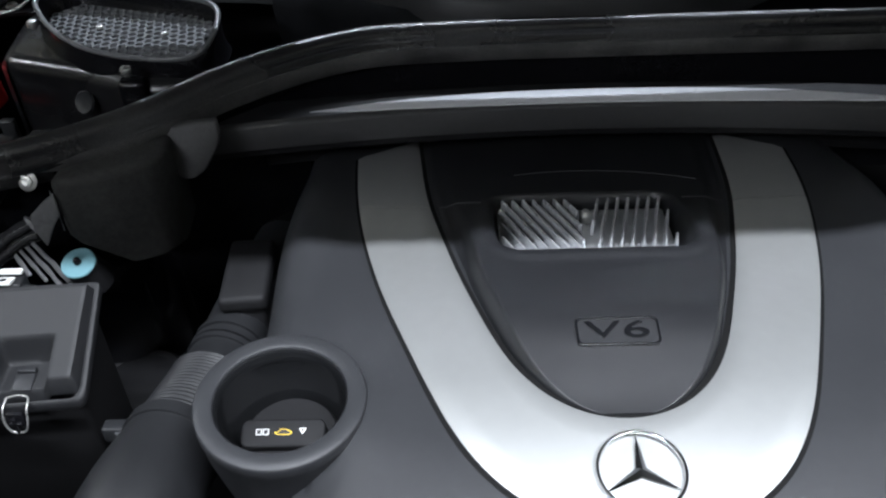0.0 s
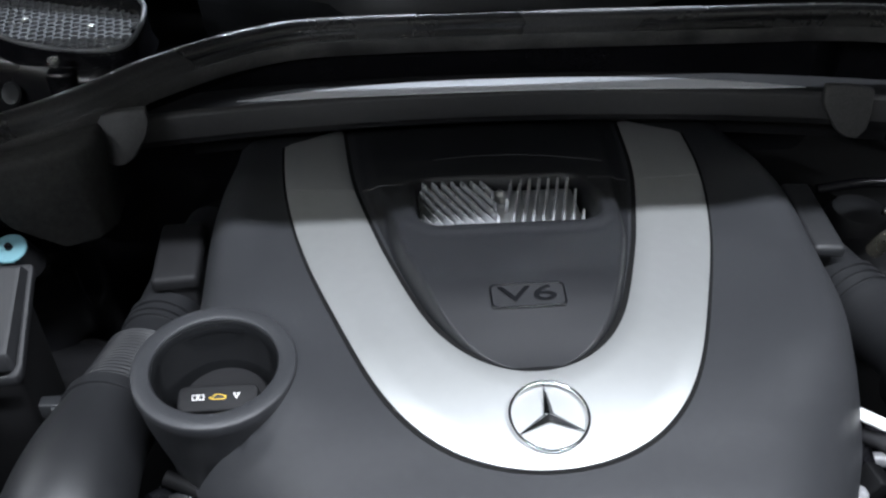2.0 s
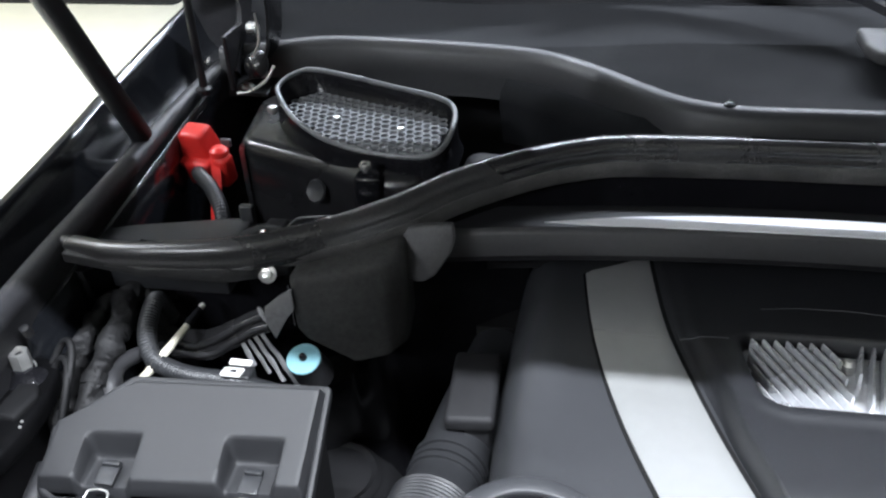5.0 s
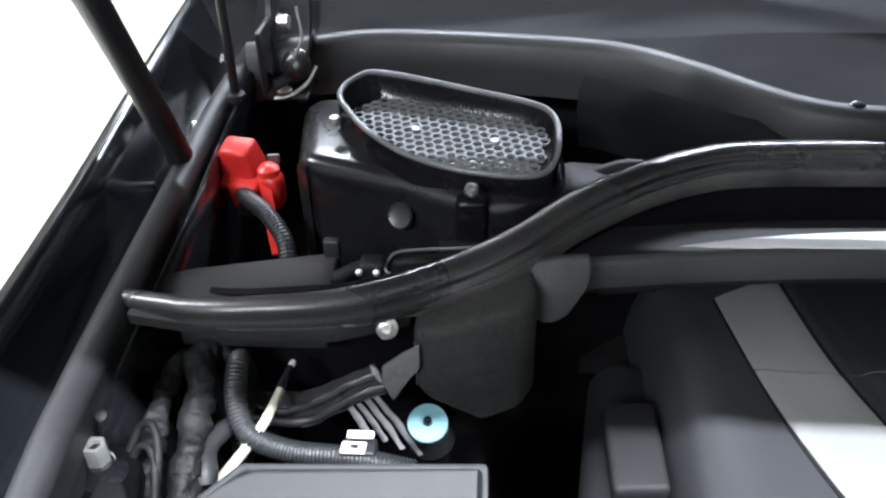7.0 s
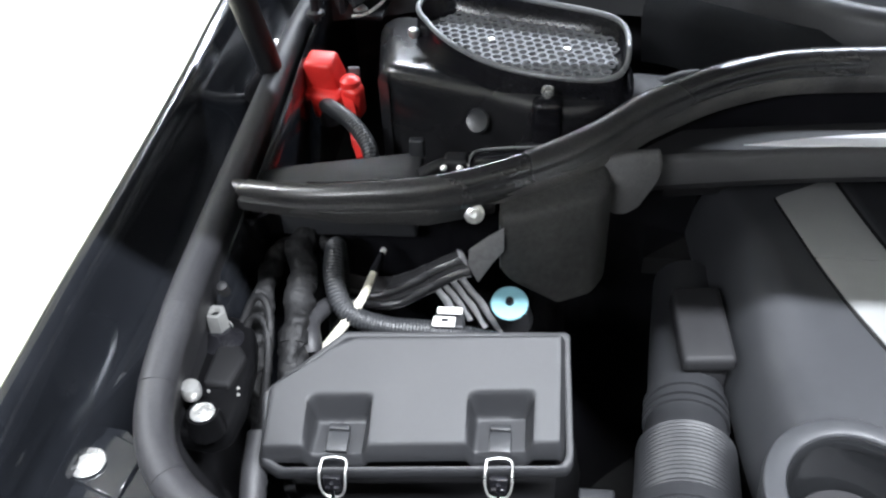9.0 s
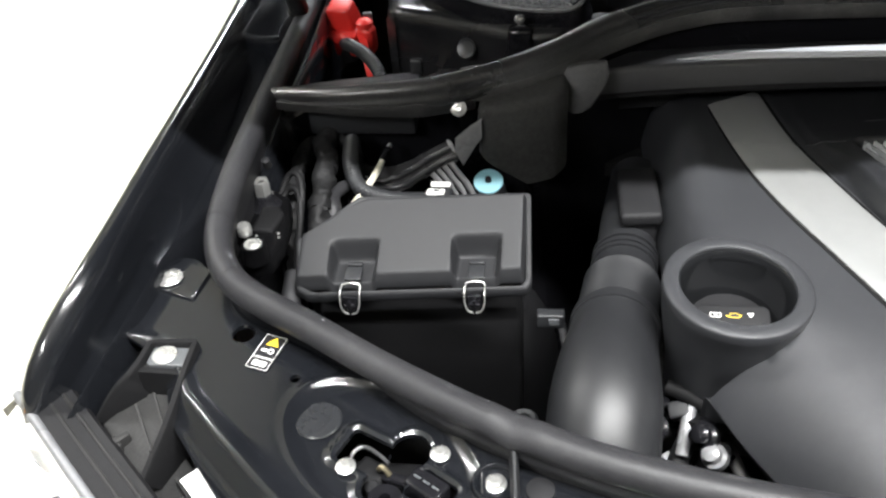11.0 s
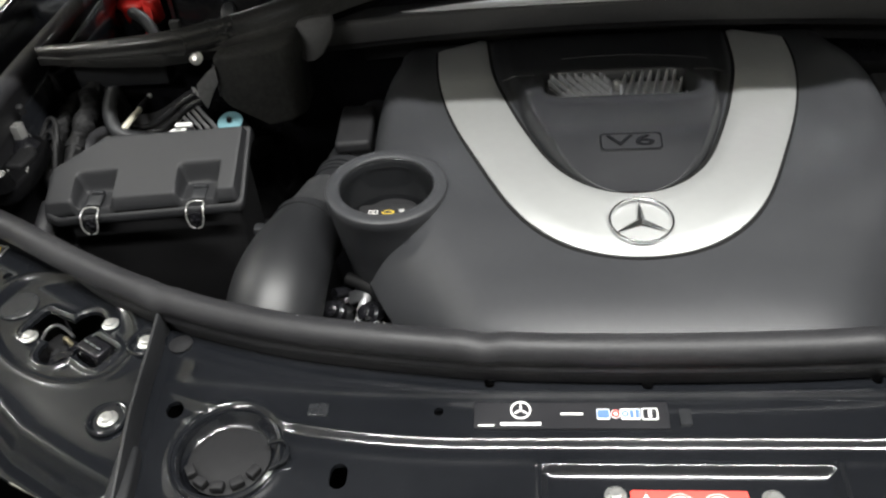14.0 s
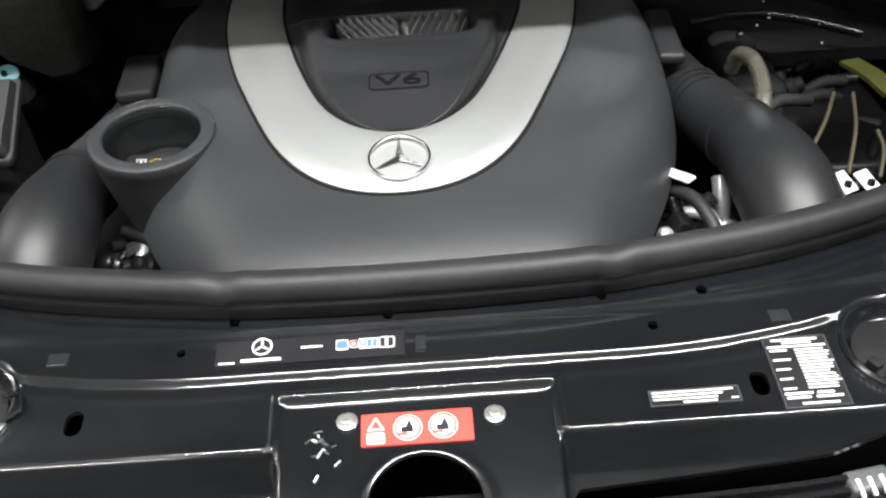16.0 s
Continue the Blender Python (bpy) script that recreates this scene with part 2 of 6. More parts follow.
def tube(path, radius, sides=16, sharp=40):
    """A round tube; radius is a number or one for each point of the path."""
    n = len(path)
    rs = radius if hasattr(radius, "__len__") else [radius] * n
    verts, faces = [], []
    t0 = (path[1] - path[0]).normalized()
    a = t0.orthogonal().normalized()
    for i, p in enumerate(path):
        t = (path[min(i + 1, n - 1)] - path[max(i - 1, 0)]).normalized()
        a = (a - t * a.dot(t)).normalized()
        b = t.cross(a)
        for j in range(sides):
            w = 2 * math.pi * j / sides
            verts.append(p + (a * math.cos(w) + b * math.sin(w)) * rs[i])
    for i in range(n - 1):
        for j in range(sides):
            q, r = i * sides + j, i * sides + (j + 1) % sides
            faces.append((q, r, r + sides, q + sides))
    faces.append(tuple(range(sides)))
    faces.append(tuple(range((n - 1) * sides, n * sides)))
    return mesh_of(verts, faces, sharp)


def ribbed(points, radius, pitch, depth, sides=18):
    """A corrugated hose."""
    rough_path = spline(points, 60)
    length = sum((b - a).length for a, b in zip(rough_path, rough_path[1:]))
    rings = max(4, int(length / pitch))
    path = spline(points, rings * 4 + 1)
    return tube(path, [radius - (depth if i % 4 in (0, 3) else 0) for i in range(len(path))], sides, sharp=70)


def lathe(profile, at=(0, 0, 0), sides=48, sharp=35, tilt=None):
    """Turned about the z axis; profile of (radius, z), closed at both ends where the radius is 0."""
    verts, faces, k = [], [], len(profile)
    for j in range(sides):
        w = 2 * math.pi * j / sides
        for r, z in profile:
            verts.append(Vector((r * math.cos(w), r * math.sin(w), z)))
    for j in range(sides):
        for i in range(k - 1):
            a, b = j * k + i, ((j + 1) % sides) * k + i
            faces.append((a, b, b + 1, a + 1))
    bm = bmesh.new()
    vs = [bm.verts.new(v) for v in verts]
    for f in faces:
        bm.faces.new([vs[q] for q in f])
    bmesh.ops.remove_doubles(bm, verts=bm.verts, dist=1e-6)
    m = Matrix.Translation(at) @ (tilt if tilt is not None else Matrix.Identity(4))
    bmesh.ops.transform(bm, matrix=m, verts=bm.verts)
    return from_bm(bm, sharp)


def box(size, at=(0, 0, 0), bevel=0.002, turn=None, taper=1.0, segments=3):
    bm = bmesh.new()
    bmesh.ops.create_cube(bm, size=1)
    for v in bm.verts:
        k = taper if v.co.z > 0 else 1.0
        v.co = Vector((v.co.x * size[0] * k, v.co.y * size[1] * k, v.co.z * size[2]))
    if bevel > 0:
        bmesh.ops.bevel(bm, geom=bm.edges[:], offset=bevel, segments=segments, affect="EDGES", profile=0.5)
    m = Matrix.Translation(at) @ (turn if turn is not None else Matrix.Identity(4))
    bmesh.ops.transform(bm, matrix=m, verts=bm.verts)
    return from_bm(bm)


def prism(outline, z0, z1, bevel=0.002, segments=3, top=None, bottom=None):
    """An upright slab with the outline (x, y); top gives the height over each (x, y) where it isn't flat."""
    bm = bmesh.new()
    vs = [bm.verts.new((x, y, z0)) for x, y in outline]
    f = bm.faces.new(vs)
    ext = bmesh.ops.extrude_face_region(bm, geom=[f])
    up = [g for g in ext["geom"] if isinstance(g, bmesh.types.BMVert)]
    for v in up:
        v.co.z = top(v.co.x, v.co.y) if top else z1
    if bottom:
        for v in vs:
            v.co.z = bottom(v.co.x, v.co.y)
    if bevel > 0:
        bmesh.ops.bevel(bm, geom=bm.edges[:], offset=bevel, segments=segments, affect="EDGES", profile=0.5)
    return from_bm(bm)


def ring_prism(outline, top, bottom, inset=.006, bevel=.0025):
    """A flat collar along the outline, its top and bottom given over each (x, y)."""
    bm, n = bmesh.new(), len(outline)
    cx, cy = sum(p[0] for p in outline) / n, sum(p[1] for p in outline) / n
    hx, hy = max(abs(p[0] - cx) for p in outline), max(abs(p[1] - cy) for p in outline)
    rows = []
    for x, y in outline:
        ix, iy = cx + (x - cx) * (1 - inset / hx), cy + (y - cy) * (1 - inset / hy)
        rows.append([bm.verts.new(v) for v in ((x, y, bottom(x, y)), (x, y, top(x, y)), (ix, iy, top(ix, iy)), (ix, iy, bottom(ix, iy)))])
    for a, b in zip(rows, rows[1:] + rows[:1]):
        for j in range(4):
            bm.faces.new((a[j], b[j], b[(j + 1) % 4], a[(j + 1) % 4]))
    bmesh.ops.bevel(bm, geom=bm.edges[:], offset=bevel, segments=2, affect="EDGES", profile=0.5)
    return from_bm(bm)


def rounded(w, h, r, n=5, cx=0.0, cy=0.0):
    out = []
    for sx, sy, a0 in ((1, 1, 0), (-1, 1, 90), (-1, -1, 180), (1, -1, 270)):
        for i in range(n + 1):
            a = radians(a0 + 90 * i / n)
            out.append((cx + sx * (w / 2 - r) + r * math.cos(a), cy + sy * (h / 2 - r) + r * math.sin(a)))
    return out


def circle(r, n=24, cx=0.0, cy=0.0):
    return [(cx + r * math.cos(2 * math.pi * i / n), cy + r * math.sin(2 * math.pi * i / n)) for i in range(n)]


def lettering(text, size, at, matrix=None, depth=0.0006):
    cu = bpy.data.curves.new("lettering", "FONT")
    cu.body, cu.size, cu.align_x, cu.align_y, cu.extrude = text, size, "CENTER", "CENTER", depth
    tmp = new("lettering", cu)
    me = bpy.data.meshes.new_from_object(tmp.evaluated_get(bpy.context.evaluated_depsgraph_get()))
    bpy.data.objects.remove(tmp)
    me.transform(matrix if matrix is not None else Matrix.Translation(at))
    return me


# flanged hexagon bolt with a washer, shared by all bolts
def bolt_mesh(r=0.0075, flange=0.0105, h=0.006, washer=0.0):
    out = []
    if washer:
        out.append(lathe([(0, 0), (washer, 0), (washer, 0.0012), (washer - 0.0006, 0.0018), (0, 0.0018)], sides=32))
    z = 0.0018 if washer else 0
    out.append(lathe([(0, z), (flange, z), (flange, z + 0.0012), (r, z + 0.0025), (0, z + 0.0025)], sides=32))
    bm = bmesh.new()
    vs = [bm.verts.new((r * math.cos(i * math.pi / 3), r * math.sin(i * math.pi / 3), z + 0.002)) for i in range(6)]
    f = bm.faces.new(vs)
    ext = bmesh.ops.extrude_face_region(bm, geom=[f])
    for g in ext["geom"]:
        if isinstance(g, bmesh.types.BMVert):
            g.co.z = z + h
    bmesh.ops.bevel(bm, geom=bm.edges[:], offset=0.0008, segments=2, affect="EDGES", profile=0.5)
    out.append(from_bm(bm))
    out.append(lathe([(0, z + h), (r * 0.55, z + h), (r * 0.5, z + h + 0.0006), (0, z + h + 0.0002)], sides=20))
    return joined(out, 30)


BOLT = bolt_mesh()
BOLT.materials.append(ZINC)
BOLT_WASHER = bolt_mesh(0.0065, 0.0095, 0.006, 0.017)
BOLT_WASHER.materials.append(ZINC)


def bolt(at, parent, washer=False, tilt=None, size=1.0, label="zinc-plated hexagon bolt"):
    m = Matrix.Translation(at) @ (tilt if tilt is not None else Matrix.Identity(4)) @ Matrix.Scale(size, 4)
    return part("bolt", BOLT_WASHER if washer else BOLT, ZINC, parent, label, m)


# ---------------------------------------------------------------- the room
def slab(name, size, at, mat, label, category):
    return solo(name, box(size, (0, 0, 0), 0), mat, label, category, kind="structure", matrix=Matrix.Translation(at))


slab("floor", (16, 16, 0.1), (0, 0, -0.05), FLOOR, "pale glossy showroom floor under the car", "floor")
slab("ceiling", (16, 16, 0.1), (0, 0, 3.35), CEILING, "plain white ceiling over the car", "ceiling")
slab("wall_north", (16, 0.15, 3.3), (0, 8.0, 1.65), WALL, "plain painted wall behind the car", "wall")
slab("wall_south", (16, 0.15, 3.3), (0, -8.0, 1.65), WALL, "plain painted wall before the car", "wall")
slab("wall_west", (0.15, 15.8, 3.3), (-8.0, 0, 1.65), WALL, "plain painted wall beside the car", "wall")
slab("wall_east", (0.15, 15.8, 3.3), (8.0, 0, 1.65), WALL, "plain painted wall beside the car", "wall")
solo("floor_mat", prism(rounded(4.2, 2.2, 0.05, cx=-4.9, cy=5.9), 0.0, 0.012, 0.003), RUBBER,
     "dark rubber mat lying on the pale floor", "mat")


# ---------------------------------------------------------------- front cross panel
def rear_line(ax):
    return float(np.interp(ax, [0, .14, .24, .3, .37, .42, .46, .52, .58, .65, .69, .72, .76],
                           [.176, .180, .193, .206, .225, .246, .268, .302, .337, .366, .40, .425, .43]))


def front_line(ax):
    return float(np.interp(ax, [0, .093, .108, .19, .29, .34, .39, .45, .55, .614, .66, .687, .70, .72, .745, .76], [-.03, -.03, .029, .033, .039, .047, .053, .066, .112, .178, .226, .255, .285, .313, .325, .335]))


def edge_distance(x, y, line):
    best, sign = 9.0, 1
    for (ax, ay), (bx, by) in zip(line, line[1:]):
        dx, dy = bx - ax, by - ay
        u = min(1, max(0, ((x - ax) * dx + (y - ay) * dy) / (dx * dx + dy * dy)))
        d = math.hypot(x - ax - u * dx, y - ay - u * dy)
        if d < best:
            best, sign = d, (1 if dx * (y - ay) - dy * (x - ax) > 0 else -1)
    return best * sign


CREASE = [(.30, .046), (.39, .066), (.45, .094), (.50, .121), (.55, .161), (.60, .203), (.640, .238), (.674, .270), (.692, .300), (.722, .322), (.78, .338)]


def ridge(d, width):
    return math.exp(-(d / width) ** 2)


# four-lobed opening of the headlamp adjuster: centre, size, turn, corner radius
LOBES = ((-.526, .231, .035, .029, -24, .004), (-.492, .234, .030, .030, 0, .0149), (-.508, .203, .031, .031, 0, .0154), (-.4736, .202, .032, .026, -32, .004), (-.499, .218, .026, .026, -30, .006))


def lobe_distance(x, y, cx, cy, w, h, turn, r):
    c, q = math.cos(radians(turn)), math.sin(radians(turn))
    u, v = abs(c * (x - cx) + q * (y - cy)) - w / 2 + r, abs(-q * (x - cx) + c * (y - cy)) - h / 2 + r
    return math.hypot(max(u, 0), max(v, 0)) + min(max(u, v), 0) - r


def panel_z(x, y):
    ax = abs(x)
    z = 1.033 - 0.13 * max(0.0, .165 - y) + 0.055 * max(0.0, y - .165) + 0.006 * smooth(.45, .72, ax)
    mid = 1 - smooth(.375, .395, ax)
    yc = .113 + .68 * max(0.0, ax - .15) ** 2
    z += mid * (-.003 * (1 - smooth(-.004, .004, y - yc)) + .0011 * ridge(y - yc, .0042) + .0007 * ridge(y - yc + .0125, .0042))
    z += mid * .0016 * smooth(.146, .156, y - .3 * max(0, ax - .15) ** 2)
    inside = (1 - smooth(.097, .102, ax)) * (1 - smooth(.091, .097, y))
    yf = .056
    if ax < .4:
        d = yf - y
        roll = .0010 * ridge(d, .007) - (.020 * smooth(.0, .02, d) + max(0, d - .004) * .55) * (1 if d > 0 else 0)
        z += roll * (1 - inside)
    frame_d = max(ax - .1, y - .094)
    z += .0024 * ridge(frame_d, .0042) * (1 if y < .105 else 0) * (1 if y > .03 else smooth(0, .03, y))
    z -= .003 * inside + inside * max(0, .045 - y) ** 2 * .8
    if ax < .06 and y < .06:
        e = math.hypot(x - .003, max(0, y - .006) * 1.06) - .040
        z += .0022 * ridge(e - .004, .0045)
    if ax > .36:
        d = edge_distance(ax, y, CREASE)
        s = smooth(.36, .42, ax)
        z += s * (.0034 * ridge(d, .008) + .0024 * ridge(d + .020, .004) - .024 * smooth(.0, .030, -d))
    # pressed hollow round the headlamp adjuster
    u, v = (x + .514) * .82 - (y - .230) * .57, (x + .514) * .57 + (y - .230) * .82
    if x < 0:
        e = math.hypot((u) / .088, (v) / .052)
        z += -.003 * (1 - smooth(.80, 1.0, e)) + .0022 * ridge(e - 1.0, .045) * (.2 + .8 * smooth(-.02, .02, v))
    if x < -.42 and y > .17:
        d = min(lobe_distance(x, y, *lobe) for lobe in LOBES)
        z += .0026 * ridge(d - .0035, .0028)
    # round pockets of the front plugs
    e = math.hypot(ax - (.333 if x < 0 else .356), y - .104)
    z += -.010 * (1 - smooth(.030, .042, e)) + .0012 * ridge(e - .044, .004)
    return z


def cross_panel():
    nx, ny = 460, 100
    verts, faces = [], []
    xs = np.linspace(-.755, .755, nx)
    for lower in (0, 1):
        for x in xs:
            y0, y1 = front_line(abs(x)), rear_line(abs(x))
            k = smooth(.30, .42, abs(x))
            ym = .06 * (1 - k) + (y0 + .4 * (y1 - y0)) * k
            for j in range(ny):
                u = j / (ny - 1)
                y = y0 + (ym - y0) * u / .4 if u < .4 else ym + (y1 - ym) * (u - .4) / .6
                verts.append((x, y, panel_z(x, y) - (.004 if lower else 0)))
    off = nx * ny
    for i in range(nx - 1):
        for j in range(ny - 1):
            a = i * ny + j
            faces.append((a, a + ny, a + ny + 1, a + 1))
            faces.append((off + a, off + a + 1, off + a + ny + 1, off + a + ny))
    for i in range(nx - 1):
        for j in (0, ny - 1):
            a = i * ny + j
            faces.append((a, a + ny, off + a + ny, off + a))
    for j in range(ny - 1):
        for i in (0, nx - 1):
            a = i * ny + j
            faces.append((a, a + 1, off + a + 1, off + a))
    me = mesh_of(verts, faces, 50)
    # holes go through the sheet
    cutters = []
    for x, y, r in ((-.138, .162, .0042), (-.019, .160, .0045), (.147, .164, .0042), (.181, .134, .004), (-.176, .138, .0036),
                    (.225, .163, .0045), (-.593, .292, .0042), (-.648, .336, .010)):
        cutters.append(prism(circle(r, 20, x, y), .95, 1.12, 0))
    for x, y, w, h in ((-.246, .086, .013, .020), (.246, .080, .013, .020), (-.384, .141, .013, .015)):
        cutters.append(prism(rounded(w, h, min(w, h) * .49, 6, x, y), .95, 1.12, 0))
    cutters.append(prism([(-.036, -.05)] + [(.003 + .039 * math.cos(a), .010 + .036 * math.sin(a)) for a in np.linspace(math.pi, 0, 17)] + [(.042, -.05)], .9, 1.12, 0))
    for x, y, w, h, turn, r in LOBES:
        c, s = math.cos(radians(turn)), math.sin(radians(turn))
        cutters.append(prism([(x + c * px - s * py, y + s * px + c * py) for px, py in rounded(w, h, r, 5)], .95, 1.12, 0))
    ob = new("cross_panel", me)
    for cut_me in cutters:
        cut = new("cut", cut_me)
        mod = ob.modifiers.new("hole", "BOOLEAN")
        mod.object, mod.operation, mod.solver = cut, "DIFFERENCE", "FAST"
        flat = bpy.data.meshes.new_from_object(ob.evaluated_get(bpy.context.evaluated_depsgraph_get()))
        ob.modifiers.clear()
        ob.data = flat
        bpy.data.objects.remove(cut)
    flat = ob.data
    bpy.data.objects.remove(ob)
    flat.polygons.foreach_set("use_smooth", [True] * len(flat.polygons))
    flat.set_sharp_from_angle(angle=radians(50))
    normals = []
    e = .0012
    cache = {}
    for poly in flat.polygons:
        for vi in poly.vertices:
            x, y, z = flat.vertices[vi].co
            if poly.normal.z > .15 and abs(z - panel_z(x, y)) < .0012:
                if vi not in cache:
                    cache[vi] = Vector((panel_z(x - e, y) - panel_z(x + e, y), panel_z(x, y - e) - panel_z(x, y + e), 2 * e)).normalized()
                normals.append(cache[vi])
            else:
                normals.append(poly.normal.copy())
    flat.normals_split_custom_set(normals)
    flat.materials.clear()
    flat.materials.append(PAINT)
    return flat


panel = thing("cross_panel", (0, .1, 1.0), "black glossy painted steel front cross panel with pressed creases", "body panel", kind="structure")
part("sheet", cross_panel(), PAINT, panel)


def on_panel(x, y, up=0.0):
    return (x, y, panel_z(x, y) + up)


for x, y in ((-.05, .074), (.055, .072)):
    bolt(on_panel(x, y, .0005), panel, size=.72)
for x, y in ((-.5365, .2155), (-.4705, .2325)):
    bolt(on_panel(x, y, .0005), panel, size=.70)
RINGED = joined([lathe([(.0125, 0), (.0175, .0002), (.0170, .0022), (.0155, .0034), (.0140, .0030), (.0125, .0008)], sides=32)])
RINGED.materials.append(PAINT)
for x, y in ((-.429, .209), (-.435, .131)):
    part("spot_face", RINGED, PAINT, panel, "", Matrix.Translation(on_panel(x, y, .0004)))
    bolt(on_panel(x, y, .0005), panel, size=.76)
    part("spot_face", RINGED, PAINT, panel, "", Matrix.Translation(on_panel(-x, y, .0004)))
    bolt(on_panel(-x, y, .0005), panel, size=.76)
part("corner_plate", prism([(-.746, .384), (-.705, .371), (-.699, .408), (-.726, .420), (-.750, .410)], 1.03, 1.0505, .0012, 1, top=lambda x, y: panel_z(x, y) + .003), PAINT, panel, "small black steel corner plate")
bolt(on_panel(-.734, .395, .004), panel, True, size=.70)
bolt((-.704, .304, 1.0515), panel, True, size=.60)
part("pad", prism(rounded(.034, .020, .003, 4, -.700, .304), 1.03, 1.0512, .001, 1), GREYPLATE, panel, "pale grey pad")
bolt((-.408, .060, 1.022), panel, size=.8)
part("sealing_disc", lathe([(0, 0), (.0165, 0), (.018, .0006), (.017, .0016), (0, .0018)], on_panel(-.566, .256, -.0004), 40), PATCH, panel, "dull grey round sealing disc")
part("rubber_plug", lathe([(0, 0), (.010, 0), (.010, .0012), (.005, .0022), (0, .0026)], on_panel(-.398, .206, .0005), 28), CAPBLACK, panel)
for x, y in ((-.269, .140), (.277, .135)):
    part("sealing_patch", prism(rounded(.016, .012, .001, 3, x, y), panel_z(x, y) - .002, panel_z(x, y) + .0008, .0004, 1), PATCH, panel)
part("sealing_patch", prism(rounded(.0085, .015, .001, 3, .005, .133), panel_z(.005, .133) - .002, panel_z(.005, .133) + .001, .0004, 1), PATCH, panel)

# headlamp adjuster in its opening
adjuster = thing("headlamp_adjuster", (-.515, .226, .99), "black plastic headlamp adjuster sunk in the panel", "headlamp part")
part("housing", joined([box((.10, .075, .006), (-.505, .218, .990), .002), box((.026, .020, .022), (-.524, .231, 1.004), .004, pose(0, 0, 0, 0, 0, -28))]), BASEBLACK, adjuster)
part("bracket", tube(spline([(-.540, .226, 1.018), (-.538, .240, 1.022), (-.530, .245, 1.023), (-.518, .239, 1.022), (-.510, .233, 1.020)], 20), .0016, 8), SATINBAND, adjuster, "thin bent bracket edge")
part("barrel", joined([lathe([(.004, .016), (.0045, .020), (.0125, .020), (.0135, .018), (.0135, -.02), (0, -.02)], (-.508, .203, 1.000), 28), tube([Vector((-.512, .226, 1.014)), Vector((-.497, .221, 1.016)), Vector((-.486, .214, 1.014))], .0045, 12)]), GLOSSY, adjuster)
part("spring", tube(spline([(-.517, .229, 1.018), (-.513, .226, 1.025), (-.508, .224, 1.019)], 8), .0022, 8), BRASS, adjuster, "coppery spring clip")
part("cog", lathe([(0, 0), (.006, 0), (.006, .010), (.0035, .012), (0, .012)], (-.519, .214, 1.008), 9), CAPBLACK, adjuster)
part("plug", box((.030, .018, .024), (-.4775, .2085, 1.022), .0025, pose(0, 0, 0, 0, 0, -32)), GLOSSY, adjuster, "black plug with raised marks")
for k in range(3):
    part("mark", box((.006, .0015, .0006), (-.4845 + k * .007, .2125 - k * .0045, 1.0346), 0, pose(0, 0, 0, 0, 0, -32)), GREYPLATE, adjuster)

# plugs in the round pockets
for s in (-1, 1):
    cx = -.333 if s < 0 else .356
    cz = panel_z(cx, .147)
    plug = thing("pocket_plug", (cx, .104, 1.0), "black rubber plug with tabs in a round pocket", "plug", "front plugs")
    part("ring", lathe([(.036, -.010), (.037, -.002), (.0385, .0), (.0405, .0004), (.0425, -.001), (.0435, -.006), (.0435, -.012)], (cx, .104, cz - .0065), 56, tilt=pose(0, 0, 0, 5, 0, 0)), PAINT, plug)
    part("body", lathe([(0, 0), (.031, 0), (.0315, .002), (.029, .003), (0, .0034)], (cx, .103, cz - .018), 40), CAPBLACK, plug)
    for k in range(5):
        a = radians(-150 + 30 * k)
        part("tab", box((.007, .010, .006), (cx + .0275 * math.cos(a), .102 + .0265 * math.sin(a), cz - .011), .001, pose(0, 0, 0, 0, 0, math.degrees(a))), CAPBLACK, plug)
    part("loop", tube(spline([(cx + .030, .112, cz - .008), (cx + .044, .110, cz - .003), (cx + .048, .096, cz - .004), (cx + .036, .088, cz - .008)], 14), .0016, 8), PAINT, plug)

# divider between the panel's parts
divider = thing("divider_strip", (-.41, .15, 1.03), "black plastic edge strip standing on the panel", "trim strip")
part("blade", sweep(spline([(-.418, .236, 1.052), (-.414, .19, 1.046), (-.409, .13, 1.040), (-.404, .095, 1.036), (-.397, .03, 1.02)], 30),
                    [(-.0035, -.016), (-.0025, .006), (-.001, .009), (.001, .009), (.0025, .006), (.0035, -.016)]), DULLBLACK, divider)
part("foot", prism([(-.413, .10), (-.398, .103), (-.385, .03), (-.402, .01)], 1.0, 1.034, .003), DULLBLACK, divider)


